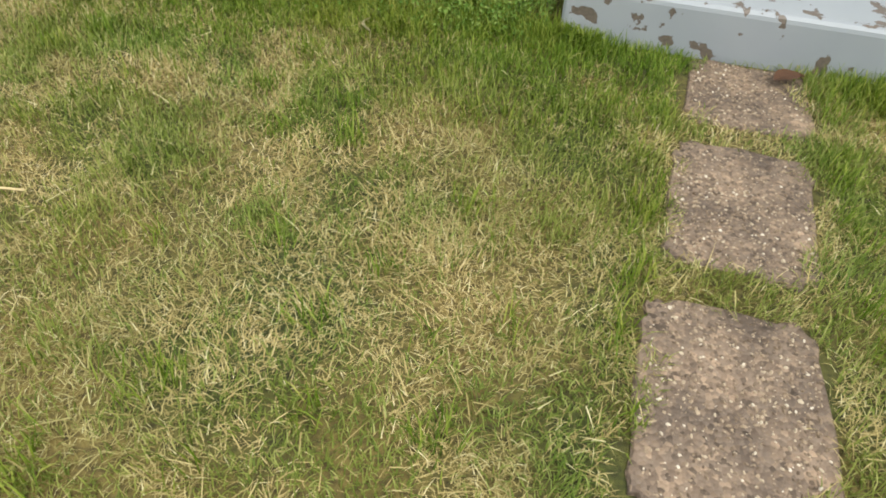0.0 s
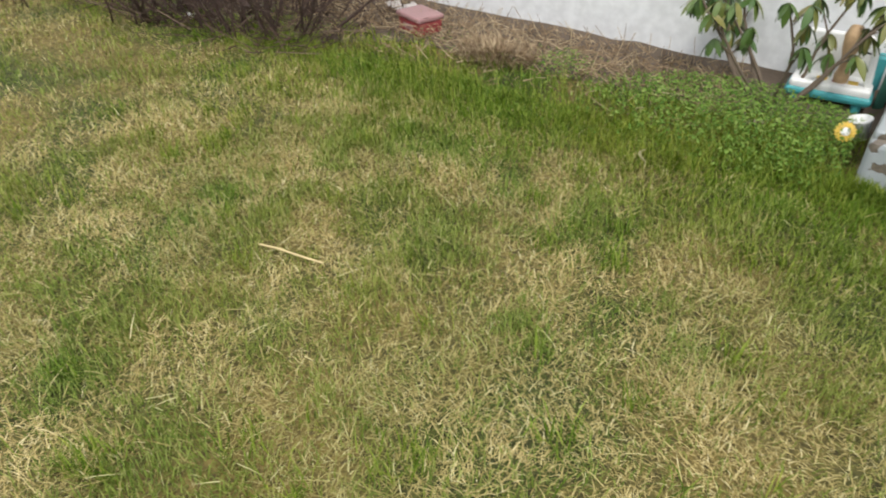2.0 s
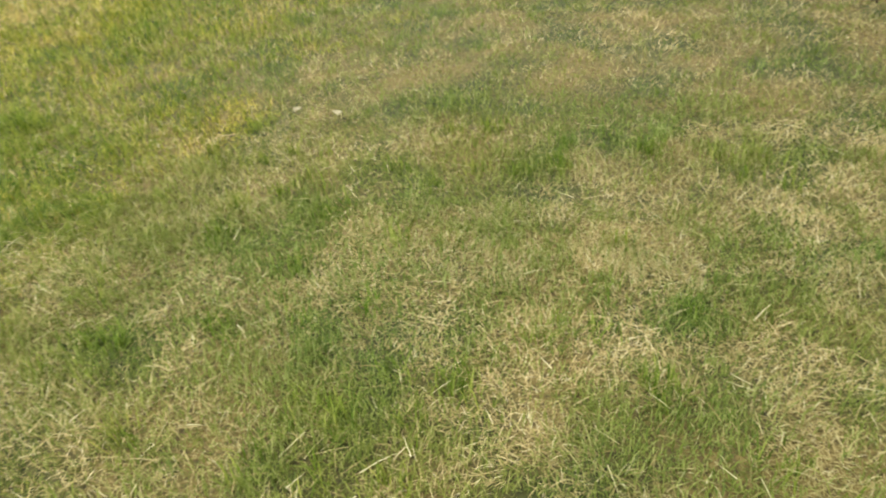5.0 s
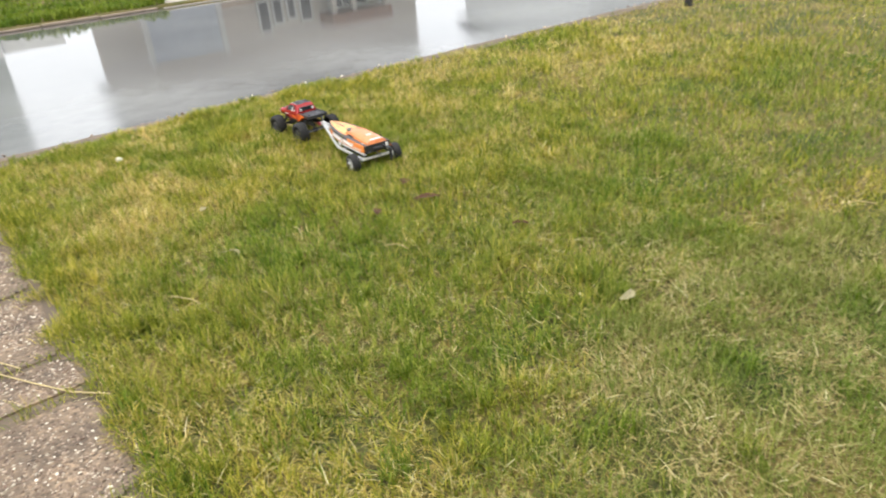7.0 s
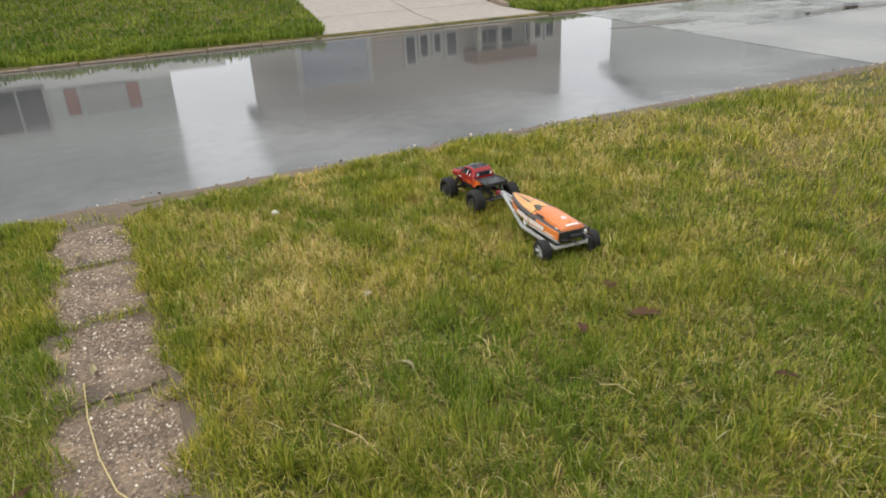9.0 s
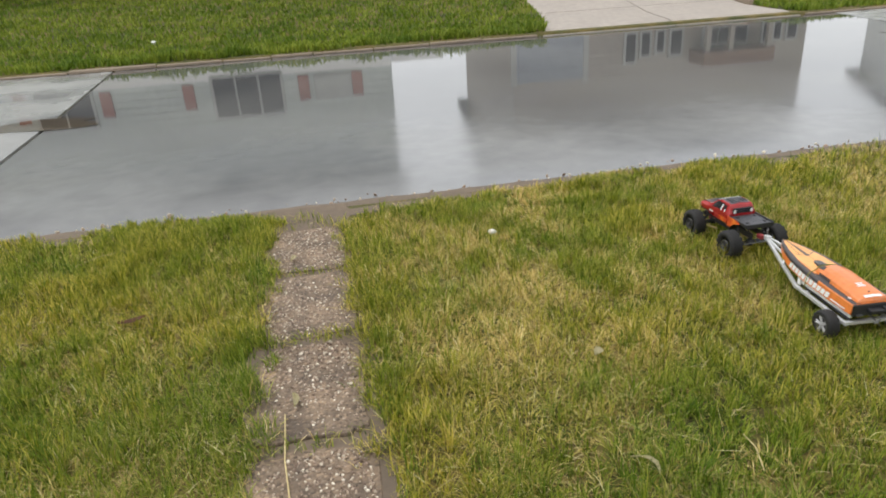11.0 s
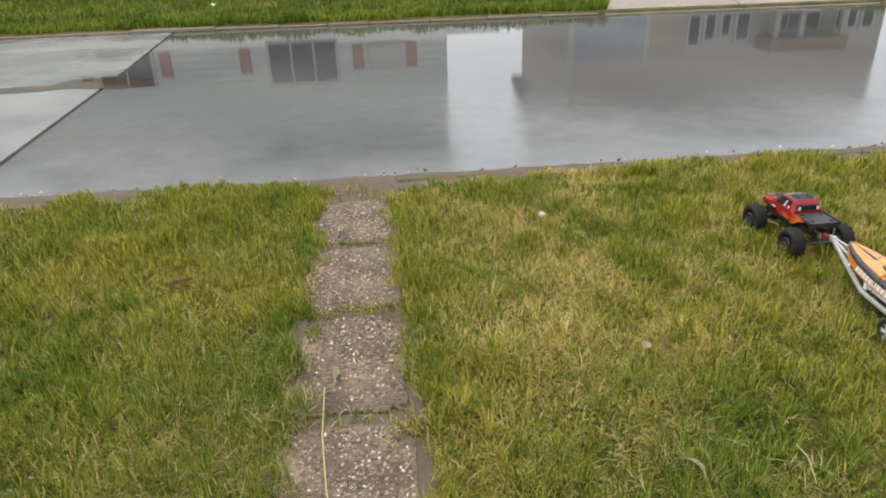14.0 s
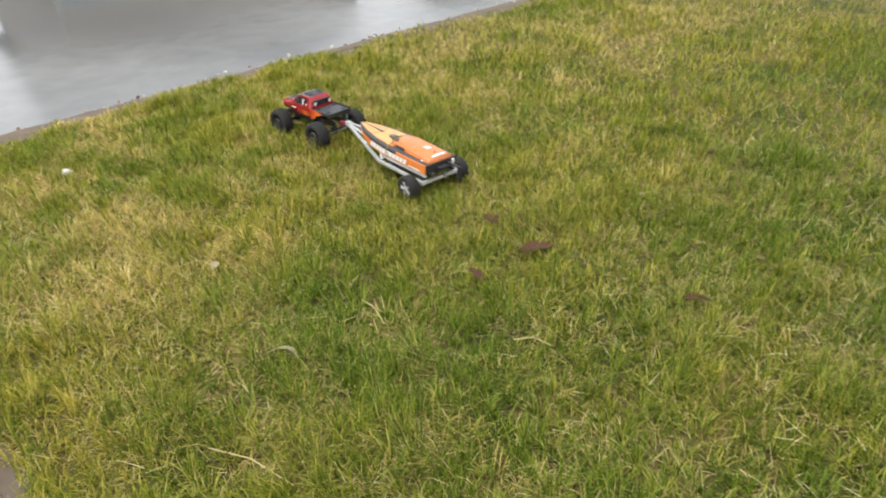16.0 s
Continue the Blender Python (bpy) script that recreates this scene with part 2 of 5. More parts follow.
TAN = plain("tan_ceramic", (0.5, 0.33, 0.18), 0.6, 0, 0.25, 15, 0.2)
YELLOW = plain("yellow_petal_paint", (0.68, 0.45, 0.06), 0.5, 0, 0.25, 40)
GREENP = plain("dark_green_board", (0.03, 0.12, 0.085), 0.55, 0, 0.25, 15, 0.3)
REDPL = plain("faded_red_plastic", (0.3, 0.045, 0.05), 0.4, 0, 0.25, 12)
CLEARPL = plain("pink_grey_plastic", (0.36, 0.2, 0.2), 0.4, 0, 0.2, 12)
STRAW = plain("dry_straw", (0.55, 0.44, 0.22), 0.8, 0, 0.25, 60)
PALELEAF = plain("pale_dry_leaf", (0.55, 0.5, 0.3), 0.8, 0, 0.25, 60)
BROWNLEAF = plain("brown_dead_leaf", (0.17, 0.085, 0.045), 0.85, 0, 0.35, 50)
BUSHBARK = plain("dark_red_brown_bark", (0.06, 0.033, 0.024), 0.85, 0, 0.4, 30, 0.4)
FILM = plain("cloudy_plastic_film", (0.5, 0.46, 0.44), 0.3, 0, 0.15, 20)
BARK = plain("grey_brown_bark", (0.16, 0.12, 0.085), 0.9, 0, 0.35, 30, 0.6)
GREEN_BLADES = island_mat("green_grass", [(0.0, (0.12, 0.175, 0.035)), (0.45, (0.2, 0.255, 0.05)), (0.85, (0.3, 0.34, 0.095)), (1.0, (0.42, 0.44, 0.17))], 0.5,
                          (1.1, (0.85, 0.95, 0.8), (1.15, 1.05, 1.0)), 0.35)
LUSH_BLADES = island_mat("lush_green_grass", [(0.0, (0.07, 0.13, 0.008)), (0.45, (0.15, 0.22, 0.022)), (0.85, (0.26, 0.325, 0.055)), (1.0, (0.4, 0.43, 0.1))], 0.45,
                         (1.1, (0.8, 0.92, 0.75), (1.15, 1.05, 1.0)), 0.35)
DEAD_BLADES = island_mat("dead_grass", [(0.0, (0.34, 0.28, 0.12)), (0.5, (0.47, 0.39, 0.185)), (0.85, (0.6, 0.52, 0.28)), (1.0, (0.8, 0.74, 0.5))], 0.7,
                         (1.7, (0.75, 0.78, 0.62), (1.12, 1.08, 1.0)), 0.25)
OLIVE_BLADES = island_mat("olive_green_grass", [(0.0, (0.06, 0.105, 0.006)), (0.4, (0.2, 0.25, 0.022)), (0.8, (0.39, 0.4, 0.058)), (1.0, (0.66, 0.58, 0.16))], 0.45,
                          (1.3, (0.7, 0.85, 0.6), (1.25, 1.1, 1.0)), 0.35)
WARM_DEAD = island_mat("warm_dead_grass", [(0.0, (0.28, 0.205, 0.065)), (0.5, (0.56, 0.435, 0.15)), (0.85, (0.76, 0.63, 0.27)), (1.0, (0.9, 0.8, 0.48))], 0.7,
                       (1.7, (0.75, 0.78, 0.62), (1.12, 1.08, 1.0)), 0.25)
WEED_LEAVES = island_mat("weed_leaves", [(0.0, (0.09, 0.19, 0.03)), (0.6, (0.2, 0.33, 0.06)), (1.0, (0.34, 0.44, 0.12))], 0.5, None, 0.3)
TAN_PEBBLES = island_mat("tan_pebbles", [(0.0, (0.10, 0.07, 0.045)), (0.4, (0.21, 0.155, 0.1)), (0.75, (0.33, 0.255, 0.165)), (0.95, (0.44, 0.37, 0.26)), (1.0, (0.66, 0.6, 0.48))], 0.45)
PEBBLES = island_mat("pebbles", [(0.0, (0.11, 0.075, 0.055)), (0.35, (0.25, 0.18, 0.135)), (0.65, (0.42, 0.33, 0.25)), (0.86, (0.48, 0.42, 0.33)), (1.0, (0.85, 0.79, 0.66))], 0.45)
DRYSTALK = island_mat("dry_stalks", [(0.0, (0.13, 0.085, 0.05)), (0.6, (0.31, 0.22, 0.13)), (1.0, (0.52, 0.42, 0.27))], 0.85)


def leaf_mat():
    m, n, l, p = shader("leathery_leaf")
    o = n.new("ShaderNodeObjectInfo")
    r = ramp(n, [(0.0, (0.045, 0.1, 0.02)), (0.6, (0.09, 0.15, 0.03)), (1.0, (0.2, 0.17, 0.05))])
    l.new(o.outputs["Random"], r.inputs["Fac"])
    l.new(r.outputs["Color"], p.inputs["Base Color"])
    p.inputs["Roughness"].default_value = 0.35
    return m


LEAF = leaf_mat()


# ---- building helpers ----
def mesh_of(name, bm, mat, smooth=False):
    me = bpy.data.meshes.new(name)
    bmesh.ops.recalc_face_normals(bm, faces=bm.faces)
    bm.to_mesh(me)
    bm.free()
    me.materials.append(mat)
    if smooth:
        for f in me.polygons:
            f.use_smooth = True
    return me


def part(name, bm, mat, parent, label="", smooth=False):
    ob = new(name, mesh_of(name, bm, mat, smooth))
    ob.parent = parent
    return tagged(ob, label) if label else ob


def thing(name, m, label, category, group=""):
    ob = new(name)
    ob.empty_display_size = 0.05
    ob.matrix_world = m
    return tagged(ob, label, category, group)


def solid(name, bm, mat, m, label, category, group="", smooth=False):
    ob = new(name, mesh_of(name, bm, mat, smooth))
    ob.matrix_world = m
    return tagged(ob, label, category, group)


def structure(name, bm, mat, label="", smooth=False):
    return tagged(new(name, mesh_of(name, bm, mat, smooth)), label, kind="structure")


def box(x0, y0, z0, x1, y1, z1, bevel=0.0, bm=None, seg=2):
    own = bmesh.new()
    bmesh.ops.create_cube(own, size=1)
    bmesh.ops.transform(own, verts=own.verts, matrix=Matrix.Translation(((x0 + x1) / 2, (y0 + y1) / 2, (z0 + z1) / 2)) @ Matrix.Diagonal((abs(x1 - x0), abs(y1 - y0), abs(z1 - z0), 1)))
    if bevel:
        bmesh.ops.bevel(own, geom=own.edges[:], offset=bevel, segments=seg, affect="EDGES", profile=0.5)
    return joined(bm, own)


def joined(bm, own):
    if bm is None:
        return own
    me = bpy.data.meshes.new("tmp")
    own.to_mesh(me)
    own.free()
    bm.from_mesh(me)
    bpy.data.meshes.remove(me)
    return bm


def rod(p0, p1, r0, r1=None, n=8, bm=None):
    """A round rod from p0 to p1, tapering from r0 to r1."""
    bm = bm or bmesh.new()
    r1 = r0 if r1 is None else r1
    p0, p1 = Vector(p0), Vector(p1)
    q = (p1 - p0).to_track_quat("Z", "Y").to_matrix()
    rings = []
    for p, r in ((p0, r0), (p1, r1)):
        rings.append([bm.verts.new(p + q @ Vector((r * math.cos(2 * math.pi * i / n), r * math.sin(2 * math.pi * i / n), 0))) for i in range(n)])
    for i in range(n):
        bm.faces.new((rings[0][i], rings[0][(i + 1) % n], rings[1][(i + 1) % n], rings[1][i]))
    bm.faces.new(rings[0][::-1])
    bm.faces.new(rings[1])
    return bm


def bar(p0, p1, w, h, bevel=0.0012, bm=None):
    """A square tube from p0 to p1, w wide and h high."""
    own = bmesh.new()
    p0, p1 = Vector(p0), Vector(p1)
    bmesh.ops.create_cube(own, size=1)
    bmesh.ops.transform(own, verts=own.verts, matrix=Matrix.Diagonal(((p1 - p0).length, w, h, 1)))
    bmesh.ops.bevel(own, geom=own.edges[:], offset=bevel, segments=1, affect="EDGES")
    d = (p1 - p0).normalized()
    side = Vector((0, 0, 1)).cross(d).normalized()
    q = Matrix((d, side, d.cross(side))).transposed().to_4x4()
    bmesh.ops.transform(own, verts=own.verts, matrix=Matrix.Translation((p0 + p1) / 2) @ q)
    return joined(bm, own)


def cord(points, r, n=6, bm=None):
    bm = bm or bmesh.new()
    for a, b in zip(points, points[1:]):
        rod(a, b, r, r, n, bm)
    return bm


def lathe(profile, n=32, lug=None):
    """Turn a profile of (radius, y) about the y axis. lug(i, j): metres added to the radius."""
    bm = bmesh.new()
    rings = []
    for i in range(n):
        a = 2 * math.pi * i / n
        ring = []
        for j, (r, y) in enumerate(profile):
            rr = r + (lug(i, j) if lug else 0)
            ring.append(bm.verts.new((rr * math.cos(a), y, rr * math.sin(a))))
        rings.append(ring)
    k = len(profile)
    for i in range(n):
        a, b = rings[i], rings[(i + 1) % n]
        for j in range(k - 1):
            bm.faces.new((a[j], a[j + 1], b[j + 1], b[j]))
    if profile[0][0] > 1e-6 or profile[-1][0] > 1e-6:
        if profile[0] == profile[-1]:
            bmesh.ops.remove_doubles(bm, verts=bm.verts, dist=1e-6)
    bmesh.ops.remove_doubles(bm, verts=bm.verts, dist=1e-7)
    return bm


class Loft:
    """A shell through stations (x, half profile of (y, z)), mirrored in y."""

    def __init__(self, stations):
        self.x = [s[0] for s in stations]
        self.p = [np.array(s[1], float) for s in stations]

    def at(self, x, s, side=1, out=0.0):
        def spot(x, s):
            i = max(0, min(len(self.x) - 2, sum(1 for v in self.x[1:-1] if (x - v) * (self.x[-1] - self.x[0]) >= 0)))
            f = (x - self.x[i]) / (self.x[i + 1] - self.x[i])
            f = f if i in (0, len(self.x) - 2) else f
            prof = self.p[i] * (1 - f) + self.p[i + 1] * f
            j = max(0, min(len(prof) - 2, int(s)))
            return prof[j] * (1 - (s - j)) + prof[j + 1] * (s - j)
        y, z = spot(x, s)
        if out:
            e = 0.06
            a, b = spot(x, max(0, s - e)), spot(x, min(len(self.p[0]) - 1, s + e))
            d = b - a
            nrm = np.array((d[1], -d[0])) / (np.hypot(*d) + 1e-9)
            y, z = y + nrm[0] * out, z + nrm[1] * out
        return Vector((x, side * y, z))

    def shell(self, nx=40, per=4):
        bm = bmesh.new()
        k = (len(self.p[0]) - 1) * per
        rows = []
        for i in range(nx + 1):
            x = self.x[0] + (self.x[-1] - self.x[0]) * i / nx
            row = [bm.verts.new(self.at(x, j / per, 1)) for j in range(k + 1)]
            row += [bm.verts.new(self.at(x, j / per, -1)) for j in range(k, -1, -1)]
            rows.append(row)
        for a, b in zip(rows, rows[1:]):
            for j in range(len(a) - 1):
                bm.faces.new((a[j], a[j + 1], b[j + 1], b[j]))
            bm.faces.new((a[-1], a[0], b[0], b[-1]))
        bm.faces.new(rows[0])
        bm.faces.new(rows[-1][::-1])
        bmesh.ops.remove_doubles(bm, verts=bm.verts, dist=1e-5)
        return bm

    def patch(self, x0, x1, s0, s1, side=1, out=0.0008, nx=10, ns=5, skew=0.0, bm=None, both=False):
        """A thin sheet laid on the shell between two x and two places of the profile."""
        bm = bm or bmesh.new()
        for sd in ((1, -1) if both else (side,)):
            g = [[bm.verts.new(self.at(x0 + (x1 - x0) * i / nx + skew * j / ns, s0 + (s1 - s0) * j / ns, sd, out)) for j in range(ns + 1)] for i in range(nx + 1)]
            for i in range(nx):
                for j in range(ns):
                    bm.faces.new((g[i][j], g[i + 1][j], g[i + 1][j + 1], g[i][j + 1]))
        return bm


def value_noise(x, y, cell, seed):
    """Smooth noise, 0 to 1, with a grain of cell metres."""
    rs = np.random.RandomState(seed)
    t = rs.rand(64, 64)
    u, v = np.asarray(x) / cell, np.asarray(y) / cell
    i, j = np.floor(u).astype(int), np.floor(v).astype(int)
    f, g = u - i, v - j
    f, g = f * f * (3 - 2 * f), g * g * (3 - 2 * g)
    a, b, c, d = t[i % 64, j % 64], t[(i + 1) % 64, j % 64], t[i % 64, (j + 1) % 64], t[(i + 1) % 64, (j + 1) % 64]
    return (a * (1 - f) + b * f) * (1 - g) + (c * (1 - f) + d * f) * g


# ---- ground, road, kerbs ----
NEAR_EDGE, FAR_EDGE, ROAD_Z = 8.8, 17.25, -0.05
bm = bmesh.new()
profile = [(-400, 0), (-40, 0), (-2, 0), (2, 0), (6, 0), (8.66, 0), (8.78, -0.02), (8.86, -0.09), (12.7, -0.09), (17.2, -0.09), (17.26, 0.0), (19, 0.12), (22, 0.46), (24, 0.7), (28, 1.15), (60, 1.3), (500, 1.3)]
xs = [-400, -60, -20, -8, -4, 0, 4, 8, 14, 30, 80, 400]
rows = [[bm.verts.new((x, y, z)) for x in xs] for y, z in profile]
for a, b in zip(rows, rows[1:]):
    for i in range(len(xs) - 1):
        bm.faces.new((a[i], a[i + 1], b[i + 1], b[i]))
structure("ground", bm, SOIL, "patchy lawn of green and straw-coloured grass")


def slab(name, corners, z, mat, label=""):
    bm = bmesh.new()
    top = [bm.verts.new((x, y, z)) for x, y in corners]
    low = [bm.verts.new((x, y, z - 0.035)) for x, y in corners]
    bm.faces.new(top)
    k = len(top)
    for i in range(k):
        bm.faces.new((top[i], low[i], low[(i + 1) % k], top[(i + 1) % k]))
    return structure(name, bm, mat, label)


MID, J = 12.72, 0.024
LEFT0, LEFT1, LEFTM = -2.62, -3.22, -2.86
RIGHT0, RIGHT1, RIGHTM = 8.55, 10.5, 9.4
slab("road_1", [(LEFT0 + J, NEAR_EDGE), (RIGHT0 - J, NEAR_EDGE), (RIGHTM - J, MID), (RIGHT1 - J, FAR_EDGE), (LEFT1 + J, FAR_EDGE), (LEFTM + J, MID)], ROAD_Z, ROAD, "wet grey road flooded towards its far gutter")
slab("road_2", [(-60, NEAR_EDGE), (LEFT0 - J, NEAR_EDGE), (LEFTM - J, MID - J), (-60, MID - J)], ROAD_Z, CONC_NEAR, "damp pale concrete road slab")
slab("road_3", [(-60, MID), (LEFTM - J, MID), (LEFT1 - J, FAR_EDGE), (-60, FAR_EDGE)], ROAD_Z, CONC_FAR, "wet pale concrete road slab")
slab("road_4", [(RIGHT0 + J, NEAR_EDGE), (80, NEAR_EDGE), (80, MID - J), (RIGHTM + J, MID - J)], ROAD_Z, CONC_NEAR, "damp pale concrete road slab")
slab("road_5", [(RIGHTM + J, MID), (80, MID), (80, FAR_EDGE), (RIGHT1 + J, FAR_EDGE)], ROAD_Z, CONC_FAR, "wet pale concrete road slab")
WATER = wet_mat("standing_water", (0.1, 0.08, 0.055), (0.14, 0.115, 0.085), 0.015, 0.03, 0.5)
for px, py, lx, ly, tilt in ((-3.2, 12.74, 0.92, 0.3, 0.13), (10.1, 14.2, 0.85, 0.28, 0.05), (14.2, 13.1, 1.5, 0.22, -0.02), (18.5, 13.4, 1.9, 0.4, 0.02)):
    bm = bmesh.new()
    ring = []
    for i in range(40):
        a = 2 * math.pi * i / 40
        w = 1 + 0.28 * math.sin(3 * a + 1 + px) + 0.18 * math.sin(5 * a)
        ring.append(bm.verts.new((px + lx * w * math.cos(a), py + ly * w * math.sin(a) + tilt * math.cos(a), ROAD_Z + 0.004)))
    bm.faces.new(ring)
    structure("puddle", bm, WATER, "shallow brown puddle along the road joint")
# the driveway across the road, with lawn on both sides
def far_z(y):
    """Height of the lawn that rises on the other side of the road."""
    return np.interp(y, [17.26, 19, 22, 24, 28, 60], [0.0, 0.12, 0.46, 0.7, 1.15, 1.3])


def drive_left(y):
    return np.interp(y, [17.22, 17.4, 17.9, 19, 22, 24, 28.6], [4.42, 4.5, 4.72, 4.98, 5.35, 5.6, 6.2])


def drive_right(y):
    return np.interp(y, [17.22, 17.9, 18.6, 19, 22, 24, 28.6], [9.75, 9.5, 9.4, 9.45, 9.75, 10.0, 10.7])


drive = thing("driveway", pose(0, 0, 0), "pale beige concrete driveway in worn joined slabs", "driveway")
tagged(drive, kind="structure")
for y0, y1 in ((FAR_EDGE - 0.03, 19.3), (19.33, 21.6), (21.64, 24.2), (24.24, 28.6)):
    for c0, c1 in ((0.0, 0.497), (0.503, 1.0)):
        bm = bmesh.new()
        rows = []
        for k in range(7):
            y = y0 + (y1 - y0) * k / 6
            xa, xb = float(drive_left(y)), float(drive_right(y))
            z = max(ROAD_Z + 0.012, float(far_z(y)) + 0.02) if y > FAR_EDGE else ROAD_Z + 0.012
            rows.append([bm.verts.new((xa + (xb - xa) * (c0 + (c1 - c0) * i / 3), y, z)) for i in range(4)])
        for a, c in zip(rows, rows[1:]):
            for i in range(3):
                bm.faces.new((a[i], a[i + 1], c[i + 1], c[i]))
        low = bmesh.ops.extrude_face_region(bm, geom=bm.faces[:])
        bmesh.ops.translate(bm, verts=[v for v in low["geom"] if isinstance(v, bmesh.types.BMVert)], vec=(0, 0, -0.1))
        part("drive_slab", bm, DRIVE, drive)
edging = thing("edging", pose(0, 0, 0), "weathered kerb stones edging the driveway lawn", "edging")
tagged(edging, kind="structure")
y = 18.5
while y < 27.5:
    x, x2 = float(drive_right(y)) + 0.07, float(drive_right(y + 0.9)) + 0.07
    part("kerb_stone", bar((x, y, float(far_z(y)) + 0.03), (x2, y + 0.88, float(far_z(y + 0.88)) + 0.02), 0.1, 0.18, 0.02), KERB, edging)
    y += 0.91
rnd = random.Random(4)
x = -14.0
while x < 4.3:
    w = rnd.uniform(0.7, 1.5)
    if rnd.random() < 0.95:
        bm = box(x, FAR_EDGE - 0.06, -0.05, min(4.3, x + w - 0.02), FAR_EDGE + 0.06 + rnd.uniform(-0.015, 0.015), rnd.uniform(-0.02, 0.012), 0.012)
        structure("kerb_far", bm, KERB, "worn and broken concrete kerb")
    x += w
x = 9.85
while x < 22:
    w = rnd.uniform(0.7, 1.5)
    structure("kerb_right", box(x, FAR_EDGE - 0.05, -0.05, x + w - 0.02, FAR_EDGE + 0.06 + rnd.uniform(-0.015, 0.015), rnd.uniform(-0.02, 0.012), 0.012), KERB, "worn and broken concrete kerb")
    x += w

# bare earth and pebbles along the near edge of the road
rs = np.random.RandomState(11)
bm = bmesh.new()
n = 120
lo = [bm.verts.new((-6 + 16 * i / n, NEAR_EDGE - 0.2 - 0.14 * rs.rand(), 0.004)) for i in range(n + 1)]
hi = [bm.verts.new((-6 + 16 * i / n, NEAR_EDGE + 0.03 + 0.05 * rs.rand(), ROAD_Z + 0.006)) for i in range(n + 1)]
mid = [bm.verts.new((-6 + 16 * i / n, NEAR_EDGE - 0.03 + 0.03 * rs.rand(), -0.005)) for i in range(n + 1)]
for a, b in ((lo, mid), (mid, hi)):
    for i in range(n):
        bm.faces.new((a[i], a[i + 1], b[i + 1], b[i]))
structure("road_edge", bm, DIRT, "crumbling earth verge along the wet road", True)


def scatter(name, verts, faces, spots, mat, label, category):
    """Copies of one small shape at many 4 x 4 poses, as one object."""
    v = np.array([(*p, 1) for p in verts])
    m = np.array([np.array(s) for s in spots])
    pts = np.einsum("kij,vj->kvi", m, v)[:, :, :3].reshape(-1, 3)
    k = len(verts)
    fs = [tuple(i + k * c for i in f) for c in range(len(spots)) for f in faces]
    me = bpy.data.meshes.new(name)
    me.from_pydata(pts.tolist(), [], fs)
    me.materials.append(mat)
    return tagged(new(name, me), label, category, kind="stuff")


tmp = bmesh.new()
bmesh.ops.create_icosphere(tmp, subdivisions=1, radius=1)
tmp.verts.ensure_lookup_table()
ICO_V, ICO_F = [tuple(v.co) for v in tmp.verts], [tuple(v.index for v in f.verts) for f in tmp.faces]
tmp.free()


def pebble_pose(r, x, y, z, s0, s1):
    s = s0 + (s1 - s0) * r.rand() ** 2
    return Matrix.LocRotScale((x, y, z), Euler((r.rand() * 6, r.rand() * 6, r.rand() * 6)), (s * (0.7 + 0.6 * r.rand()), s, s * 0.6))


spots = [pebble_pose(rs, -5 + 14 * rs.rand(), NEAR_EDGE - 0.1 + 0.22 * rs.rand() ** 2, -0.012 - 0.03 * rs.rand(), 0.006, 0.02) for _ in range(900)]
scatter("gravel", ICO_V, ICO_F, spots, PEBBLES, "loose pebbles along the road edge", "gravel")

# ---- stepping slabs ----
SLABS = [(0.0, 0.02, 0.44), (0.03, 0.56, 1.11), (0.06, 1.24, 1.82), (0.04, 1.95, 2.52), (0.04, 2.66, 3.24), (0.02, 3.36, 3.95), (0.03, 4.06, 4.62), (0.02, 4.72, 5.28),
         (0.02, 5.36, 5.60), (0.0, 5.64, 6.24), (0.0, 6.30, 6.95), (0.0, 7.0, 7.64), (0.0, 7.69, 8.30)]
path_thing = thing("slab_path", pose(0, 0, 0), "worn brown exposed-aggregate slabs set in the lawn", "path")
tagged(path_thing, kind="structure")
spots, tan_spots = [], []
for k, (cx, y0, y1) in enumerate(SLABS):
    r = np.random.RandomState(100 + k)
    hw, hl, cy = 0.2 + 0.01 * r.rand(), (y1 - y0) / 2, (y0 + y1) / 2
    bm = bmesh.new()
    ring, n = [], 44
    for i in range(n):
        a = 2 * math.pi * i / n
        c, s = math.cos(a), math.sin(a)
        e = 0.3 if y1 < 2.6 else 0.2
        px, py = hw * math.copysign(abs(c) ** e, c), hl * math.copysign(abs(s) ** e, s)
        w = 1 + 0.1 * (r.rand() - 0.5)
        ring.append((px * w, py * w))
    top = [bm.verts.new((x * 0.975, y * 0.985, 0.009)) for x, y in ring]
    rim = [bm.verts.new((x, y, 0.002)) for x, y in ring]
    low = [bm.verts.new((x, y, -0.045)) for x, y in ring]
    bm.faces.new(top)
    for i in range(n):
        j = (i + 1) % n
        bm.faces.new((top[i], rim[i], rim[j], top[j]))
        bm.faces.new((rim[i], low[i], low[j], rim[j]))
    ob = part("slab", bm, SLAB, path_thing)
    ob.matrix_basis = pose(cx, cy, 0.002, (r.rand() - 0.5) * 1.2, (r.rand() - 0.5) * 1.2, (r.rand() - 0.5) * 2.5)
    near = y1 < 2 or y0 > 4.5
    for _ in range(int((1900 if y1 < 2 else 1600 if near else 150) * (y1 - y0) / 0.6)):
        u, v = 2 * r.rand() - 1, 2 * r.rand() - 1
        if abs(u) ** 5 + abs(v) ** 5 < 0.9:
            (tan_spots if y1 < 2.6 else spots).append(pebble_pose(r, cx + hw * 0.95 * u, cy + hl * 0.97 * v, 0.0095, 0.0026, 0.0072 if y1 < 2.6 else 0.0085))
scatter("slab_pebbles", ICO_V, ICO_F, spots, PEBBLES, "pebbles showing in the worn slabs", "pebbles")
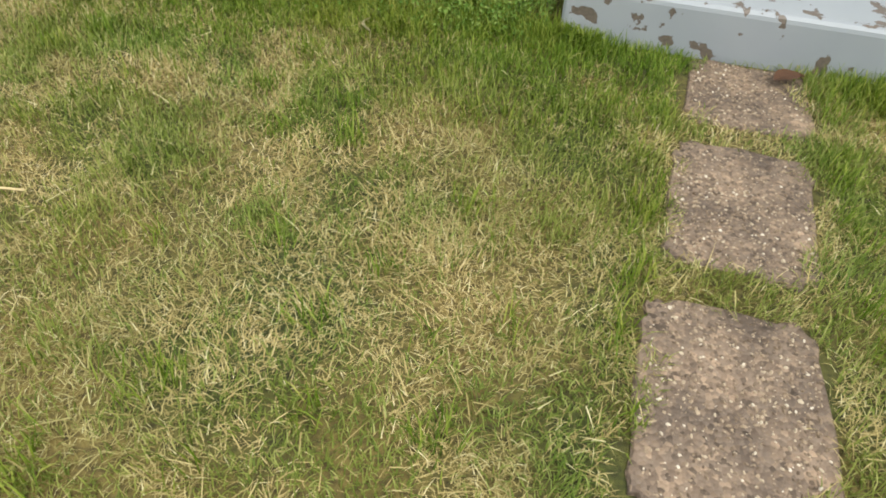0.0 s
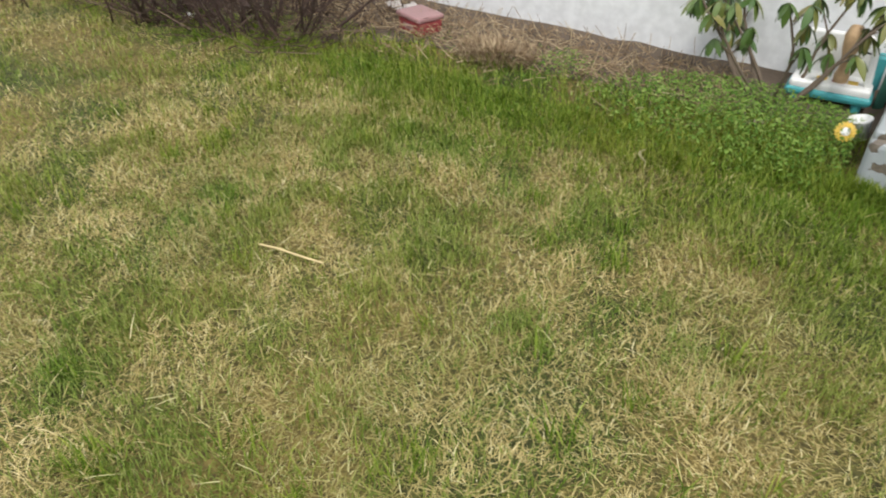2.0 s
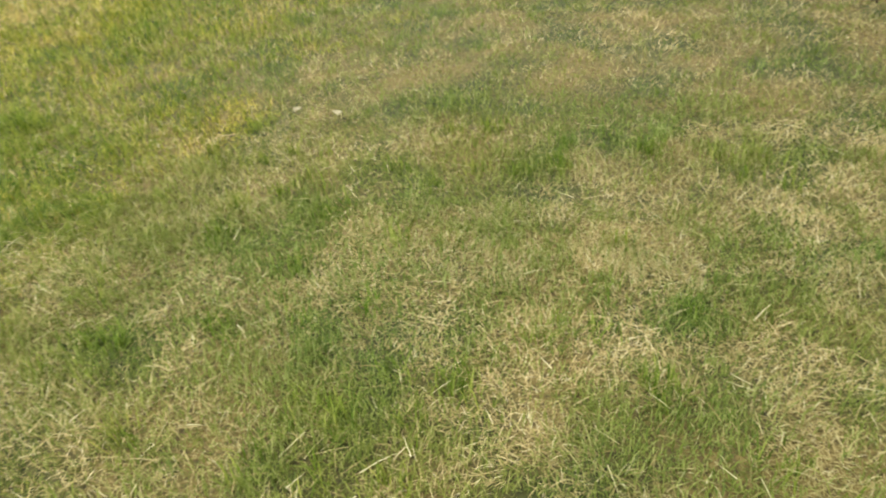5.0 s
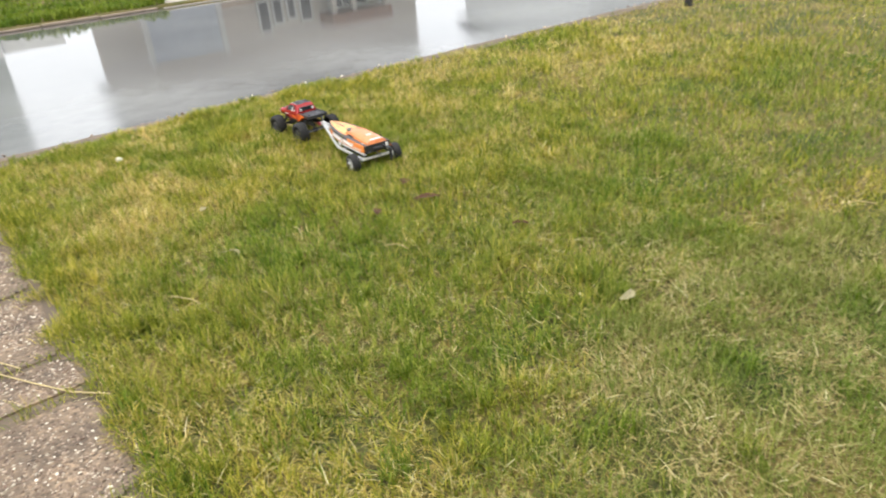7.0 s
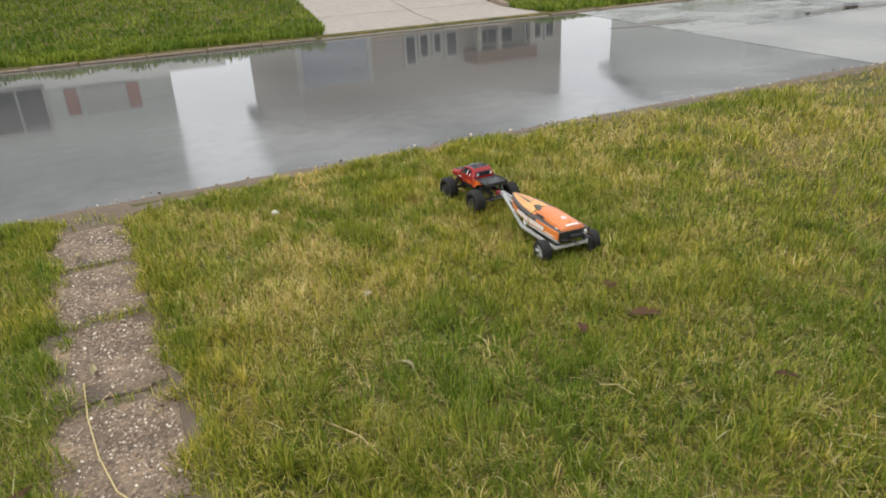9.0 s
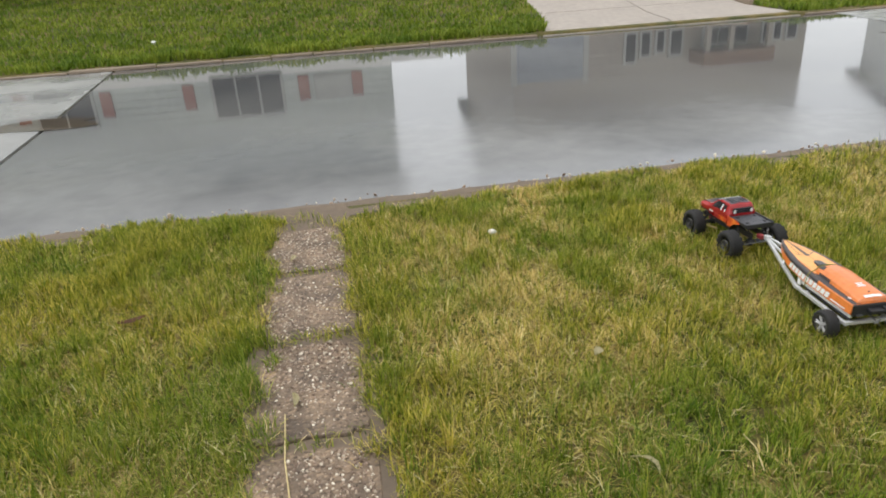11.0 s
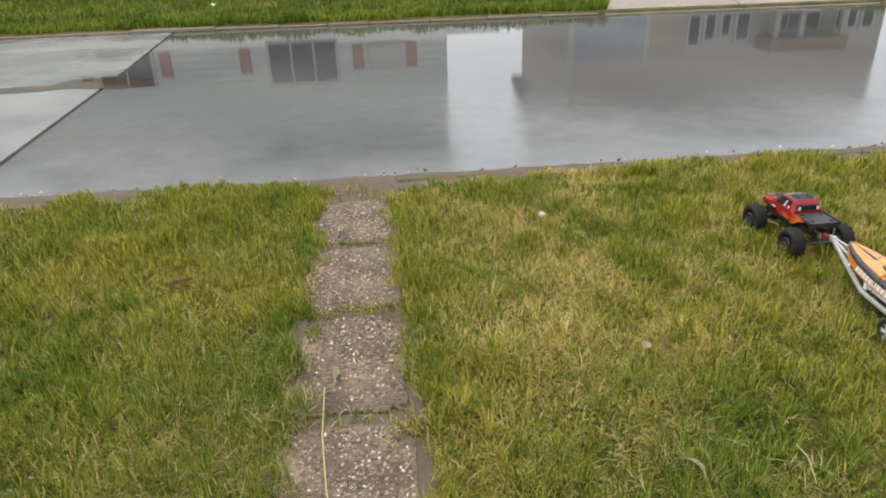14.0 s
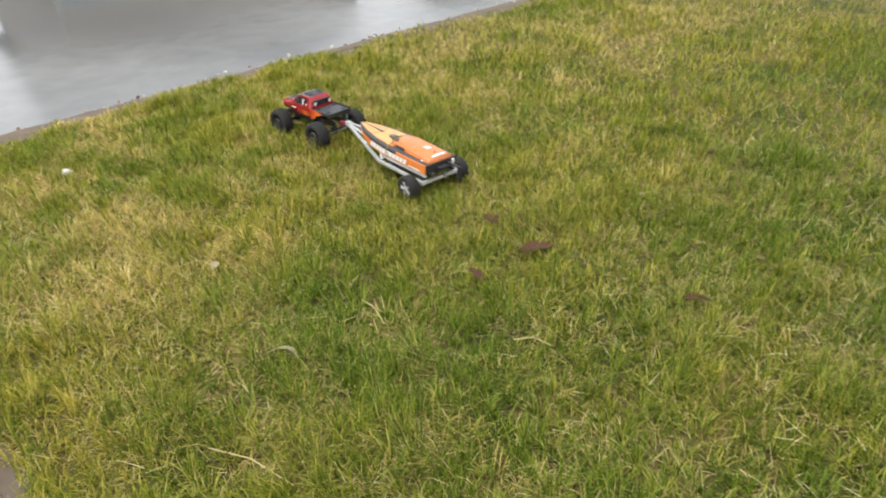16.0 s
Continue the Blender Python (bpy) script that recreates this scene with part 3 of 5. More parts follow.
scatter("slab_pebbles", ICO_V, ICO_F, tan_spots, TAN_PEBBLES, "tan pebbles set in the slabs by the step", "pebbles")
bm = bmesh.new()
n = 90
rows = []
for i in range(n + 1):
    y = 2.6 + 6.12 * i / n
    wob = 0.05 * (rs.rand() - 0.5)
    rows.append([bm.verts.new((x + wob, y, 0.0035)) for x in (-0.25, -0.1, 0.1, 0.27)])
for a, b in zip(rows, rows[1:]):
    for i in range(3):
        bm.faces.new((a[i], a[i + 1], b[i + 1], b[i]))
structure("path_bed", bm, DIRT, "trodden earth between the slabs")

# ---- the house behind the lawn ----
WALL_Y = -0.835
bm = box(-6, WALL_Y - 0.25, -0.2, 14, WALL_Y, 0.62, 0.004)
structure("wall_house", bm, WALLP, "smooth white painted house wall")
wall_up = structure("wall_upper", box(-6, WALL_Y - 0.25, 0.62, 14, WALL_Y - 0.03, 2.9), WALLP, "white lap-sided house wall")
for i in range(11):
    bm = box(-6, WALL_Y - 0.03, 0, 14, WALL_Y + 0.004, 0.2, 0.003, seg=1)
    bmesh.ops.rotate(bm, verts=bm.verts, cent=(0, WALL_Y, 0), matrix=Matrix.Rotation(radians(-3), 3, "X"))
    b = part("siding_board", bm, WALLP, wall_up)
    b.location.z = 0.635 + 0.2 * i
structure("roof_house", box(-6.4, -8, 2.9, 14.4, WALL_Y + 0.45, 3.08, 0.02), ROOFM, "low eaves of the white house")
structure("wall_behind", box(-6, -8, -0.2, 14, -7.8, 2.9), WALLP)
structure("wall_side", box(-6.2, -8, -0.2, -6, WALL_Y, 2.9), WALLP)
structure("wall_end", box(14, -8, -0.2, 14.2, WALL_Y, 2.9), WALLP)
bm = bmesh.new()
n = 60
rows = []
for i in range(n + 1):
    x = 0.66 + 8 * i / n
    d = 0.38 + 0.12 * value_noise(x, 0, 0.4, 3) + (0.4 * min(1, max(0, (x - 3.0) / 0.5)))
    rows.append([bm.verts.new((x, WALL_Y + d * f, 0.004 + 0.05 * (1 - f) ** 2 + 0.02 * value_noise(x * 3, f * 9, 0.5, 8) * (1 - f))) for f in (0, 0.25, 0.5, 0.75, 1)])
for a, b in zip(rows, rows[1:]):
    for i in range(4):
        bm.faces.new((a[i], a[i + 1], b[i + 1], b[i]))
structure("flower_bed", bm, BEDSOIL, "bare dark earth strip along the house wall", True)

# front step: a low painted block with a raised cheek and a second riser
step = thing("front_step", pose(0, 0, 0), "pale blue painted concrete step with peeling paint", "step")
tagged(step, kind="structure")
bm = box(-1.3, WALL_Y, -0.05, 0.69, 0.0, 0.205, 0.028, seg=3)
for v in bm.verts:
    if v.co.y > -0.1:
        v.co.y += 0.012 * (value_noise(v.co.x * 3, v.co.z * 3, 0.3, 5) - 0.5)
part("block", bm, PEEL, step, smooth=False)
part("cheek", box(0.49, WALL_Y + 0.002, 0.19, 0.684, -0.02, 0.232, 0.014, seg=3), PEEL, step)
part("riser", box(-1.3, WALL_Y + 0.001, 0.2, 0.44, -0.56, 0.40, 0.02, seg=3), PEEL, step)
bm = cord([Vector((0.95 - 0.09 * i, -0.78 + 0.012 * math.sin(i * 1.3) + 0.01 * i, 0.26 + 0.004 * math.cos(i * 2))) for i in range(16)], 0.004)
solid("cable", bm, BLACK, pose(0, 0, -0.02), "thin dark cable lying across the step", "cable")


# ---- tow truck model, trailer and boat ----
def tyre_wheel(name, r, w, rim_r, parent, at, tread, spokes, rim_mat, ring_mat):
    hub = part(name, lathe([(r * 0.62, -w * 0.48), (r * 0.8, -w * 0.52), (r * 0.93, -w * 0.47), (r * 0.975, -w * 0.3), (r * 0.985, -w * 0.1), (r * 0.985, w * 0.1), (r * 0.975, w * 0.3),
                            (r * 0.93, w * 0.47), (r * 0.8, w * 0.52), (r * 0.62, w * 0.48), (r * 0.6, 0), (r * 0.62, -w * 0.48)], 60,
                           lambda i, j: tread * ((1 if ((i + (2 if j % 2 else 0)) // 2) % 2 else -0.6)) if 1 < j < 8 else 0), RUBBER, parent, "black knobbly rubber tyre", True)
    hub.location = at
    for sd in (-1, 1):
        part("rim", lathe([(rim_r * 0.98, sd * w * 0.36), (rim_r * 1.08, sd * w * 0.46), (rim_r, sd * w * 0.52), (rim_r * 0.86, sd * w * 0.50), (rim_r * 0.8, sd * w * 0.36), (rim_r * 0.3, sd * w * 0.30), (0, sd * w * 0.3)], 36), ring_mat, hub, smooth=True)
        bm = bmesh.new()
        for i in range(spokes):
            a = 2 * math.pi * i / spokes
            for da in ((-0.16, 0.16) if spokes == 5 else (0,)):
                p = Vector((math.cos(a + da * 0.6) * rim_r * 0.2, sd * w * 0.40, math.sin(a + da * 0.6) * rim_r * 0.2))
                q = Vector((math.cos(a + da) * rim_r * 0.86, sd * w * 0.44, math.sin(a + da) * rim_r * 0.86))
                rod(p, q, rim_r * 0.11, rim_r * 0.075, 5, bm)
        part("spokes", bm, rim_mat, hub)
        part("hub_nut", lathe([(0, sd * w * 0.50), (rim_r * 0.13, sd * w * 0.49), (rim_r * 0.22, sd * w * 0.42), (rim_r * 0.24, sd * w * 0.3)], 10), rim_mat, hub)
    return hub


RIG = Matrix.Scale(1.06, 4)
TRUCK = pose(2.189, 7.371, 0.004, 0, 0, 92) @ RIG
truck = thing("toy_truck", TRUCK, "red model pickup truck on oversized black tyres", "toy truck")
for sx in (1, -1):
    for sy in (1, -1):
        tyre_wheel("tyre", 0.067, 0.058, 0.027, truck, (0.15 * sx, 0.117 * sy, 0.066), 0.0046, 6, BLACK, RIMGREY)
    part("axle", rod((0.15 * sx, -0.09, 0.066), (0.15 * sx, 0.09, 0.066), 0.009, None, 10), BLACK, truck)
    bm = bmesh.new()
    bmesh.ops.create_uvsphere(bm, u_segments=12, v_segments=8, radius=0.019)
    bmesh.ops.translate(bm, verts=bm.verts, vec=(0.15 * sx, 0.012, 0.066))
    part("differential", bm, BLACK, truck, smooth=True)
    for sy in (1, -1):
        a, b = Vector((0.143 * sx, 0.075 * sy, 0.075)), Vector((0.115 * sx, 0.055 * sy, 0.145))
        part("shock", rod(a, a.lerp(b, 0.55), 0.0045, None, 8), STEEL, truck)
        bm = bmesh.new()
        for i in range(9):
            rod(a.lerp(b, 0.25 + 0.07 * i), a.lerp(b, 0.285 + 0.07 * i), 0.0085, None, 8, bm)
        part("spring", bm, BLACK, truck)
        part("link", rod((0.135 * sx, 0.084 * sy, 0.072), (0.016 * sx, 0.078 * sy, 0.080), 0.003), GOLD, truck, "thin brass-coloured suspension link")
        part("upper_link", rod((0.14 * sx, 0.02 * sy, 0.086), (0.03 * sx, 0.035 * sy, 0.102), 0.0026), GOLD, truck)
    part("track_rod", rod((0.172 * sx, -0.08, 0.07), (0.172 * sx, 0.08, 0.066), 0.003), GOLD if sx > 0 else STEEL, truck)
for sy in (1, -1):
    part("chassis_rail", box(-0.19, sy * 0.032 - 0.004, 0.096, 0.175, sy * 0.032 + 0.004, 0.122, 0.002), BLACK, truck)
    part("rock_slider", bar((-0.05, sy * 0.05, 0.104), (0.075, sy * 0.05, 0.104), 0.012, 0.018), BLACK, truck)
part("gearbox", box(-0.04, -0.03, 0.086, 0.04, 0.03, 0.125, 0.006), BLACK, truck)
part("battery_tray", box(0.06, -0.035, 0.1, 0.15, 0.035, 0.14, 0.006), BLACK, truck)
part("skid_plate", box(-0.05, -0.035, 0.08, 0.05, 0.035, 0.088, 0.003), BLACK, truck)
part("front_bumper", box(0.178, -0.045, 0.09, 0.192, 0.045, 0.112, 0.004), BLACK, truck)
part("tow_block", box(-0.222, -0.013, 0.104, -0.19, 0.013, 0.124, 0.004), REDPL, truck, "faded red rear tow block")
part("servo", box(0.162, -0.025, 0.07, 0.182, 0.02, 0.095, 0.003), REDPL, truck)

CAB = Loft([
    (0.180, [(0.050, 0.139), (0.060, 0.148), (0.059, 0.158), (0.048, 0.165), (0, 0.167)]),
    (0.170, [(0.064, 0.133), (0.071, 0.147), (0.070, 0.161), (0.061, 0.170), (0, 0.172)]),
    (0.140, [(0.071, 0.138), (0.075, 0.151), (0.074, 0.165), (0.065, 0.175), (0, 0.178)]),
    (0.098, [(0.069, 0.138), (0.075, 0.151), (0.073, 0.168), (0.065, 0.180), (0, 0.184)]),
    (0.088, [(0.069, 0.124), (0.075, 0.151), (0.073, 0.169), (0.065, 0.183), (0, 0.188)]),
    (0.036, [(0.069, 0.118), (0.075, 0.150), (0.073, 0.174), (0.058, 0.217), (0, 0.222)]),
    (0.020, [(0.069, 0.118), (0.075, 0.150), (0.073, 0.175), (0.057, 0.220), (0, 0.226)]),
    (-0.040, [(0.069, 0.118), (0.075, 0.150), (0.073, 0.175), (0.057, 0.219), (0, 0.225)]),
    (-0.052, [(0.069, 0.118), (0.075, 0.150), (0.073, 0.174), (0.059, 0.212), (0, 0.217)]),
    (-0.068, [(0.069, 0.118), (0.075, 0.150), (0.073, 0.172), (0.068, 0.176), (0, 0.178)])])
CAB.x = [x + 0.014 for x in CAB.x]
body = part("body", CAB.shell(64, 4), RED, truck, "glossy candy red cab and hood")
part("hood_panel", CAB.patch(0.1140, 0.1760, 3.22, 4, both=True, out=0.0012), PANEL, body)
part("hood_scoop", CAB.patch(0.1240, 0.1640, 3.5, 3.98, both=True, out=0.003), BLACK, body)
part("windscreen", CAB.patch(0.1000, 0.0540, 3.1, 4, both=True, out=0.0012), TINTED, body)
for sd in (1, -1):
    part("windscreen_stripe", CAB.patch(0.1100, 0.1020, 3.02, 4, side=sd, out=0.0016), WHITE, body, "white windscreen edge")
    part("roof_stripe", CAB.patch(0.0540, 0.0440, 3.0, 4, side=sd, out=0.0016), WHITE, body, "white roof stripe")
    part("door_window", CAB.patch(0.0820, 0.0140, 2.12, 2.85, side=sd, out=0.0012, skew=-0.018), TINTED, body)
    part("quarter_window", CAB.patch(-0.0040, -0.0240, 2.2, 2.8, side=sd, out=0.0012), TINTED, body)
    part("window_mark", CAB.patch(0.0140, 0.0070, 2.05, 2.7, side=sd, out=0.002, skew=-0.004), WHITE, body)
    part("quarter_mark", CAB.patch(-0.0160, -0.0220, 2.05, 2.35, side=sd, out=0.002), WHITE, body)
    part("sill", CAB.patch(0.1020, -0.0480, 0.0, 0.35, side=sd, out=0.0012), BLACK, body)
    part("flame_stripe", CAB.patch(0.0640, -0.0400, 0.35, 1.15, side=sd, out=0.001, skew=-0.012), FLAME, body, "orange flame-painted lower side")
    part("sill_mark", CAB.patch(0.0990, 0.0640, 1.0, 1.25, side=sd, out=0.0012), WHITE, body)
    part("headlight", CAB.patch(0.1925, 0.1800, 1.2, 2.0, side=sd, out=0.001), WHITE, body)
    part("wheel_arch", CAB.patch(0.1800, 0.1160, 0.0, 0.55, side=sd, out=0.0012), BLACK, body)
part("grille", box(0.189, -0.04, 0.143, 0.1955, 0.04, 0.16, 0.002), BLACK, body)
part("roof_panel", CAB.patch(0.0400, -0.0320, 3.15, 4, both=True, out=0.0012), PANEL, body)
for i in range(5):
    y = -0.036 + 0.018 * i
    part("roof_rib", box(-0.028, y - 0.0028, 0.2235, 0.026, y + 0.0028, 0.2288, 0.001, seg=1), BLACK, body)
part("rear_window", box(-0.0575, -0.05, 0.177, -0.047, 0.05, 0.203, 0.002), TINTED, body)
for sy in (1, -1):
    part("rear_window_mark", box(-0.0585, sy * 0.044 - 0.008, 0.179, -0.0566, sy * 0.044 + 0.004, 0.196, 0.0005, seg=1), WHITE, body)
bed = part("truck_bed", box(-0.190, -0.071, 0.1565, -0.052, 0.071, 0.164, 0.003), BLACK, truck, "black slatted cargo bed")
for i in range(11):
    y = -0.06 + 0.012 * i
    part("slat", box(-0.186, y - 0.0038, 0.1635, -0.064, y + 0.0038, 0.1668, 0.0008, seg=1), PANEL, bed)
for sy in (1, -1):
    part("bed_rail", box(-0.190, sy * 0.0705 - 0.003, 0.158, -0.054, sy * 0.0705 + 0.003, 0.1725, 0.0015), BLACK, bed)
    bm = bmesh.new()
    q = [(-0.052, 0.122), (-0.052, 0.172), (-0.125, 0.169), (-0.150, 0.160), (-0.102, 0.146), (-0.08, 0.126)]
    f0 = [bm.verts.new((x, sy * 0.0755, z)) for x, z in q]
    f1 = [bm.verts.new((x, sy * 0.0715, z)) for x, z in q]
    bm.faces.new(f0)
    bm.faces.new(f1[::-1])
    for i in range(len(q)):
        j = (i + 1) % len(q)
        bm.faces.new((f0[i], f1[i], f1[j], f0[j]))
    part("bed_side", bm, FLAME, bed, "orange flame-painted bed side")
    for sx in (-0.085, -0.16):
        part("bed_clip", box(sx - 0.006, sy * 0.045 - 0.005, 0.165, sx + 0.006, sy * 0.045 + 0.005, 0.172, 0.001), BLACK, bed)
part("tailgate", box(-0.1925, -0.071, 0.150, -0.1885, 0.071, 0.1705, 0.0015), BLACK, bed)
for sy in (1, -1):
    part("bed_post", rod((-0.17, sy * 0.035, 0.12), (-0.17, sy * 0.05, 0.158), 0.004), BLACK, truck)
    part("cab_post", rod((-0.08, sy * 0.035, 0.12), (-0.085, sy * 0.05, 0.158), 0.004), BLACK, truck)
    part("hood_post", rod((0.12, sy * 0.035, 0.12), (0.12, sy * 0.05, 0.165), 0.004), BLACK, truck)

TRAILER = pose(2.15, 6.42, 0.004, 0, 0, 86) @ RIG
trailer = thing("boat_trailer", TRAILER, "dull silver metal model boat trailer hitched to the truck", "trailer")
for sy in (1, -1):
    tyre_wheel("tyre", 0.054, 0.044, 0.037, trailer, (0.0, 0.135 * sy, 0.053), 0.0022, 5, CHROME, RIMGREY)
    part("rail", bar((0.640, 0.004 * sy, 0.122), (0.255, 0.100 * sy, 0.082), 0.013, 0.013), ALLOY, trailer)
    part("rear_rail", bar((0.262, 0.100 * sy, 0.082), (-0.052, 0.094 * sy, 0.074), 0.013, 0.013), ALLOY, trailer)
    part("upper_strut", bar((0.632, 0.006 * sy, 0.126), (0.440, 0.030 * sy, 0.122), 0.009, 0.009), ALLOY, trailer)
    part("strut_post", bar((0.440, 0.030 * sy, 0.124), (0.425, 0.055 * sy, 0.102), 0.008, 0.008), ALLOY, trailer)
    part("bunk", box(-0.045, 0.076 * sy - 0.006, 0.094, 0.262, 0.076 * sy + 0.006, 0.108, 0.002), WHITE, trailer, "white bunk board")
    part("bunk_pad", box(-0.040, 0.076 * sy - 0.007, 0.0845, 0.250, 0.076 * sy + 0.007, 0.0935, 0.001), BLACK, trailer)
    part("bunk_end", box(0.248, 0.081 * sy - 0.007, 0.086, 0.268, 0.081 * sy + 0.007, 0.116, 0.002), WHITE, trailer)
part("cross_bar", bar((0.425, -0.06, 0.1), (0.425, 0.06, 0.1), 0.011, 0.009), ALLOY, trailer)
part("middle_bar", bar((0.2, -0.1, 0.08), (0.2, 0.1, 0.08), 0.011, 0.009), ALLOY, trailer)
part("rear_bar", bar((-0.046, -0.1, 0.076), (-0.046, 0.1, 0.076), 0.014, 0.013), ALLOY, trailer)
part("axle", rod((0, -0.13, 0.053), (0, 0.13, 0.053), 0.006), STEEL, trailer)
for sy in (1, -1):
    part("axle_bracket", box(-0.01, sy * 0.094 - 0.005, 0.05, 0.012, sy * 0.094 + 0.005, 0.075, 0.002), ALLOY, trailer)
part("coupler", box(0.625, -0.011, 0.112, 0.66, 0.011, 0.136, 0.004), ALLOY, trailer)
part("hitch_pin", rod((0.652, 0, 0.105), (0.652, 0, 0.158), 0.0035), STEEL, trailer)
bm = bmesh.new()
for i in range(10):
    a, b = 2 * math.pi * i / 10, 2 * math.pi * (i + 1) / 10
    rod((0.652 + 0.007 * math.cos(a), 0, 0.162 + 0.007 * math.sin(a)), (0.652 + 0.007 * math.cos(b), 0, 0.162 + 0.007 * math.sin(b)), 0.0015, None, 5, bm)
part("ring_clip", bm, STEEL, trailer)

boat = thing("model_boat", TRAILER @ pose(-0.052, 0, 0.0), "orange and charcoal model speedboat strapped on its trailer", "model boat")
HB = Loft([
    (0.0, [(0.002, 0.102), (0.090, 0.114), (0.083, 0.148), (0.076, 0.152), (0, 0.155)]),
    (0.15, [(0.002, 0.102), (0.094, 0.115), (0.086, 0.150), (0.079, 0.154), (0, 0.157)]),
    (0.29, [(0.002, 0.102), (0.092, 0.117), (0.084, 0.153), (0.077, 0.157), (0, 0.160)]),
    (0.40, [(0.002, 0.104), (0.080, 0.121), (0.072, 0.156), (0.065, 0.160), (0, 0.163)]),
    (0.48, [(0.002, 0.110), (0.058, 0.127), (0.052, 0.159), (0.045, 0.162), (0, 0.165)]),
    (0.54, [(0.001, 0.121), (0.032, 0.135), (0.028, 0.161), (0.022, 0.164), (0, 0.166)]),
    (0.575, [(0.001, 0.138), (0.011, 0.147), (0.009, 0.162), (0.006, 0.164), (0, 0.166)]),
    (0.585, [(0.0005, 0.150), (0.002, 0.154), (0.0015, 0.161), (0.001, 0.163), (0, 0.164)])])
hull = part("hull", HB.shell(60, 4), HULL, boat, "orange V-shaped hull")
part("hull_bottom", HB.patch(0.004, 0.57, 0.1, 0.98, both=True, out=0.0008, nx=40), CHAR, hull)
for sd in (1, -1):
    part("gunwale", HB.patch(0.2, 0.583, 1.72, 3.14, side=sd, out=0.0010, nx=48, ns=8), CHAR, boat, "charcoal gunwale band")
    part("deck_panel", HB.patch(0.255, 0.435, 3.18, 3.985, side=sd, out=0.0014, nx=20, skew=-0.035), DECK, boat)
    part("bow_panel", HB.patch(0.4385, 0.574, 3.18, 3.56, side=sd, out=0.0014, nx=14, skew=-0.0155), DECK, boat)
    part("bow_panel_inner", HB.patch(0.4195, 0.572, 3.61, 3.87, side=sd, out=0.0014, nx=14, skew=-0.011), DECK, boat)
    part("bow_cover", HB.patch(0.392, 0.58, 3.1, 4, side=sd, out=0.0009, nx=20), CHAR, boat)
    part("rear_panel", HB.patch(0.0, 0.25, 2.6, 3.3, side=sd, out=0.0011, nx=16), CHAR, boat)
    for i in range(11):
        x = 0.40 - 0.0255 * i
        part("name_bar", HB.patch(x, x - 0.0205, 1.14, 1.72, side=sd, out=0.0016, nx=2, ns=2, skew=-0.004 * sd), WHITE, hull)
    part("side_line", HB.patch(0.11, 0.03, 1.15, 1.3, side=sd, out=0.0016, nx=4, ns=2), WHITE, hull)
    bm = bmesh.new()
    for k in range(4):
        a = 0.7 * k + 0.3
        rod(HB.at(0.045, 3.1, sd, 0.002), HB.at(0.045 + 0.012 * math.cos(a), 3.1 + 0.3 * math.sin(a), sd, 0.002), 0.0022, 0.001, 5, bm)
    part("deck_mark", bm, WHITE, boat)
bm = bmesh.new()
hexa = [(0.352, -0.010), (0.352, 0.010), (0.338, 0.017), (0.300, 0.024), (0.296, 0.0), (0.300, -0.024), (0.338, -0.017)]
low = [bm.verts.new((x, y, 0.152)) for x, y in hexa]
top = [bm.verts.new((0.325 + (x - 0.325) * 0.9, y * 0.88, 0.1655)) for x, y in hexa]
bm.faces.new(top)
for i in range(7):
    bm.faces.new((low[i], low[(i + 1) % 7], top[(i + 1) % 7], top[i]))
vent = part("vent", bm, CHAR, boat)
for i in range(5):
    y = -0.0125 + 0.00625 * i
    part("vent_slat", box(0.306, y - 0.0014, 0.165, 0.336, y + 0.0018, 0.1685, 0.0004, seg=1), STEEL, vent)
DOME = Loft([
    (0.004, [(0.064, 0.150), (0.059, 0.161), (0.048, 0.169), (0.024, 0.171), (0, 0.172)]),
    (0.10, [(0.064, 0.152), (0.056, 0.168), (0.043, 0.178), (0.022, 0.183), (0, 0.184)]),
    (0.20, [(0.062, 0.150), (0.055, 0.170), (0.043, 0.183), (0.022, 0.188), (0, 0.189)]),
    (0.255, [(0.060, 0.152), (0.053, 0.168), (0.042, 0.180), (0.021, 0.186), (0, 0.187)]),
    (0.285, [(0.052, 0.153), (0.046, 0.162), (0.037, 0.168), (0.02, 0.171), (0, 0.172)]),
    (0.305, [(0.034, 0.154), (0.030, 0.156), (0.024, 0.158), (0.012, 0.159), (0, 0.159)])])
dome = part("hatch_cover", DOME.shell(36, 4), HULL, boat, "raised orange cockpit cover", True)
for sd in (1, -1):
    part("cockpit_window", DOME.patch(0.262, 0.290, 2.9, 3.85, side=sd, out=0.0012, skew=0.006), CHAR, dome)
    part("side_window", DOME.patch(0.232, 0.266, 1.7, 2.7, side=sd, out=0.0012, skew=0.008), CHAR, dome)
    part("side_scoop", DOME.patch(0.17, 0.24, 0.05, 0.9, side=sd, out=0.0012, nx=16), CHAR, dome)
for i in range(3):
    part("cover_mark", DOME.patch(0.075 + 0.009 * i, 0.081 + 0.009 * i, 3.35 + 0.08 * (i % 2), 4, both=True, out=0.0014, nx=2, ns=4), WHITE, dome)
part("cover_stripe", DOME.patch(0.008, 0.022, 2.6, 4, both=True, out=0.0014, nx=3), WHITE, dome)
bm = rod((0.04, 0.0, 0.173), (0.04, 0.0, 0.1795), 0.0035)
part("cover_knob", bm, BROWNLEAF, dome)
part("transom", box(-0.006, -0.083, 0.106, 0.002, 0.083, 0.1515, 0.003), BLACK, boat)
part("motor_mount", box(-0.03, -0.022, 0.12, 0.0, 0.03, 0.136, 0.003), BLACK, boat)
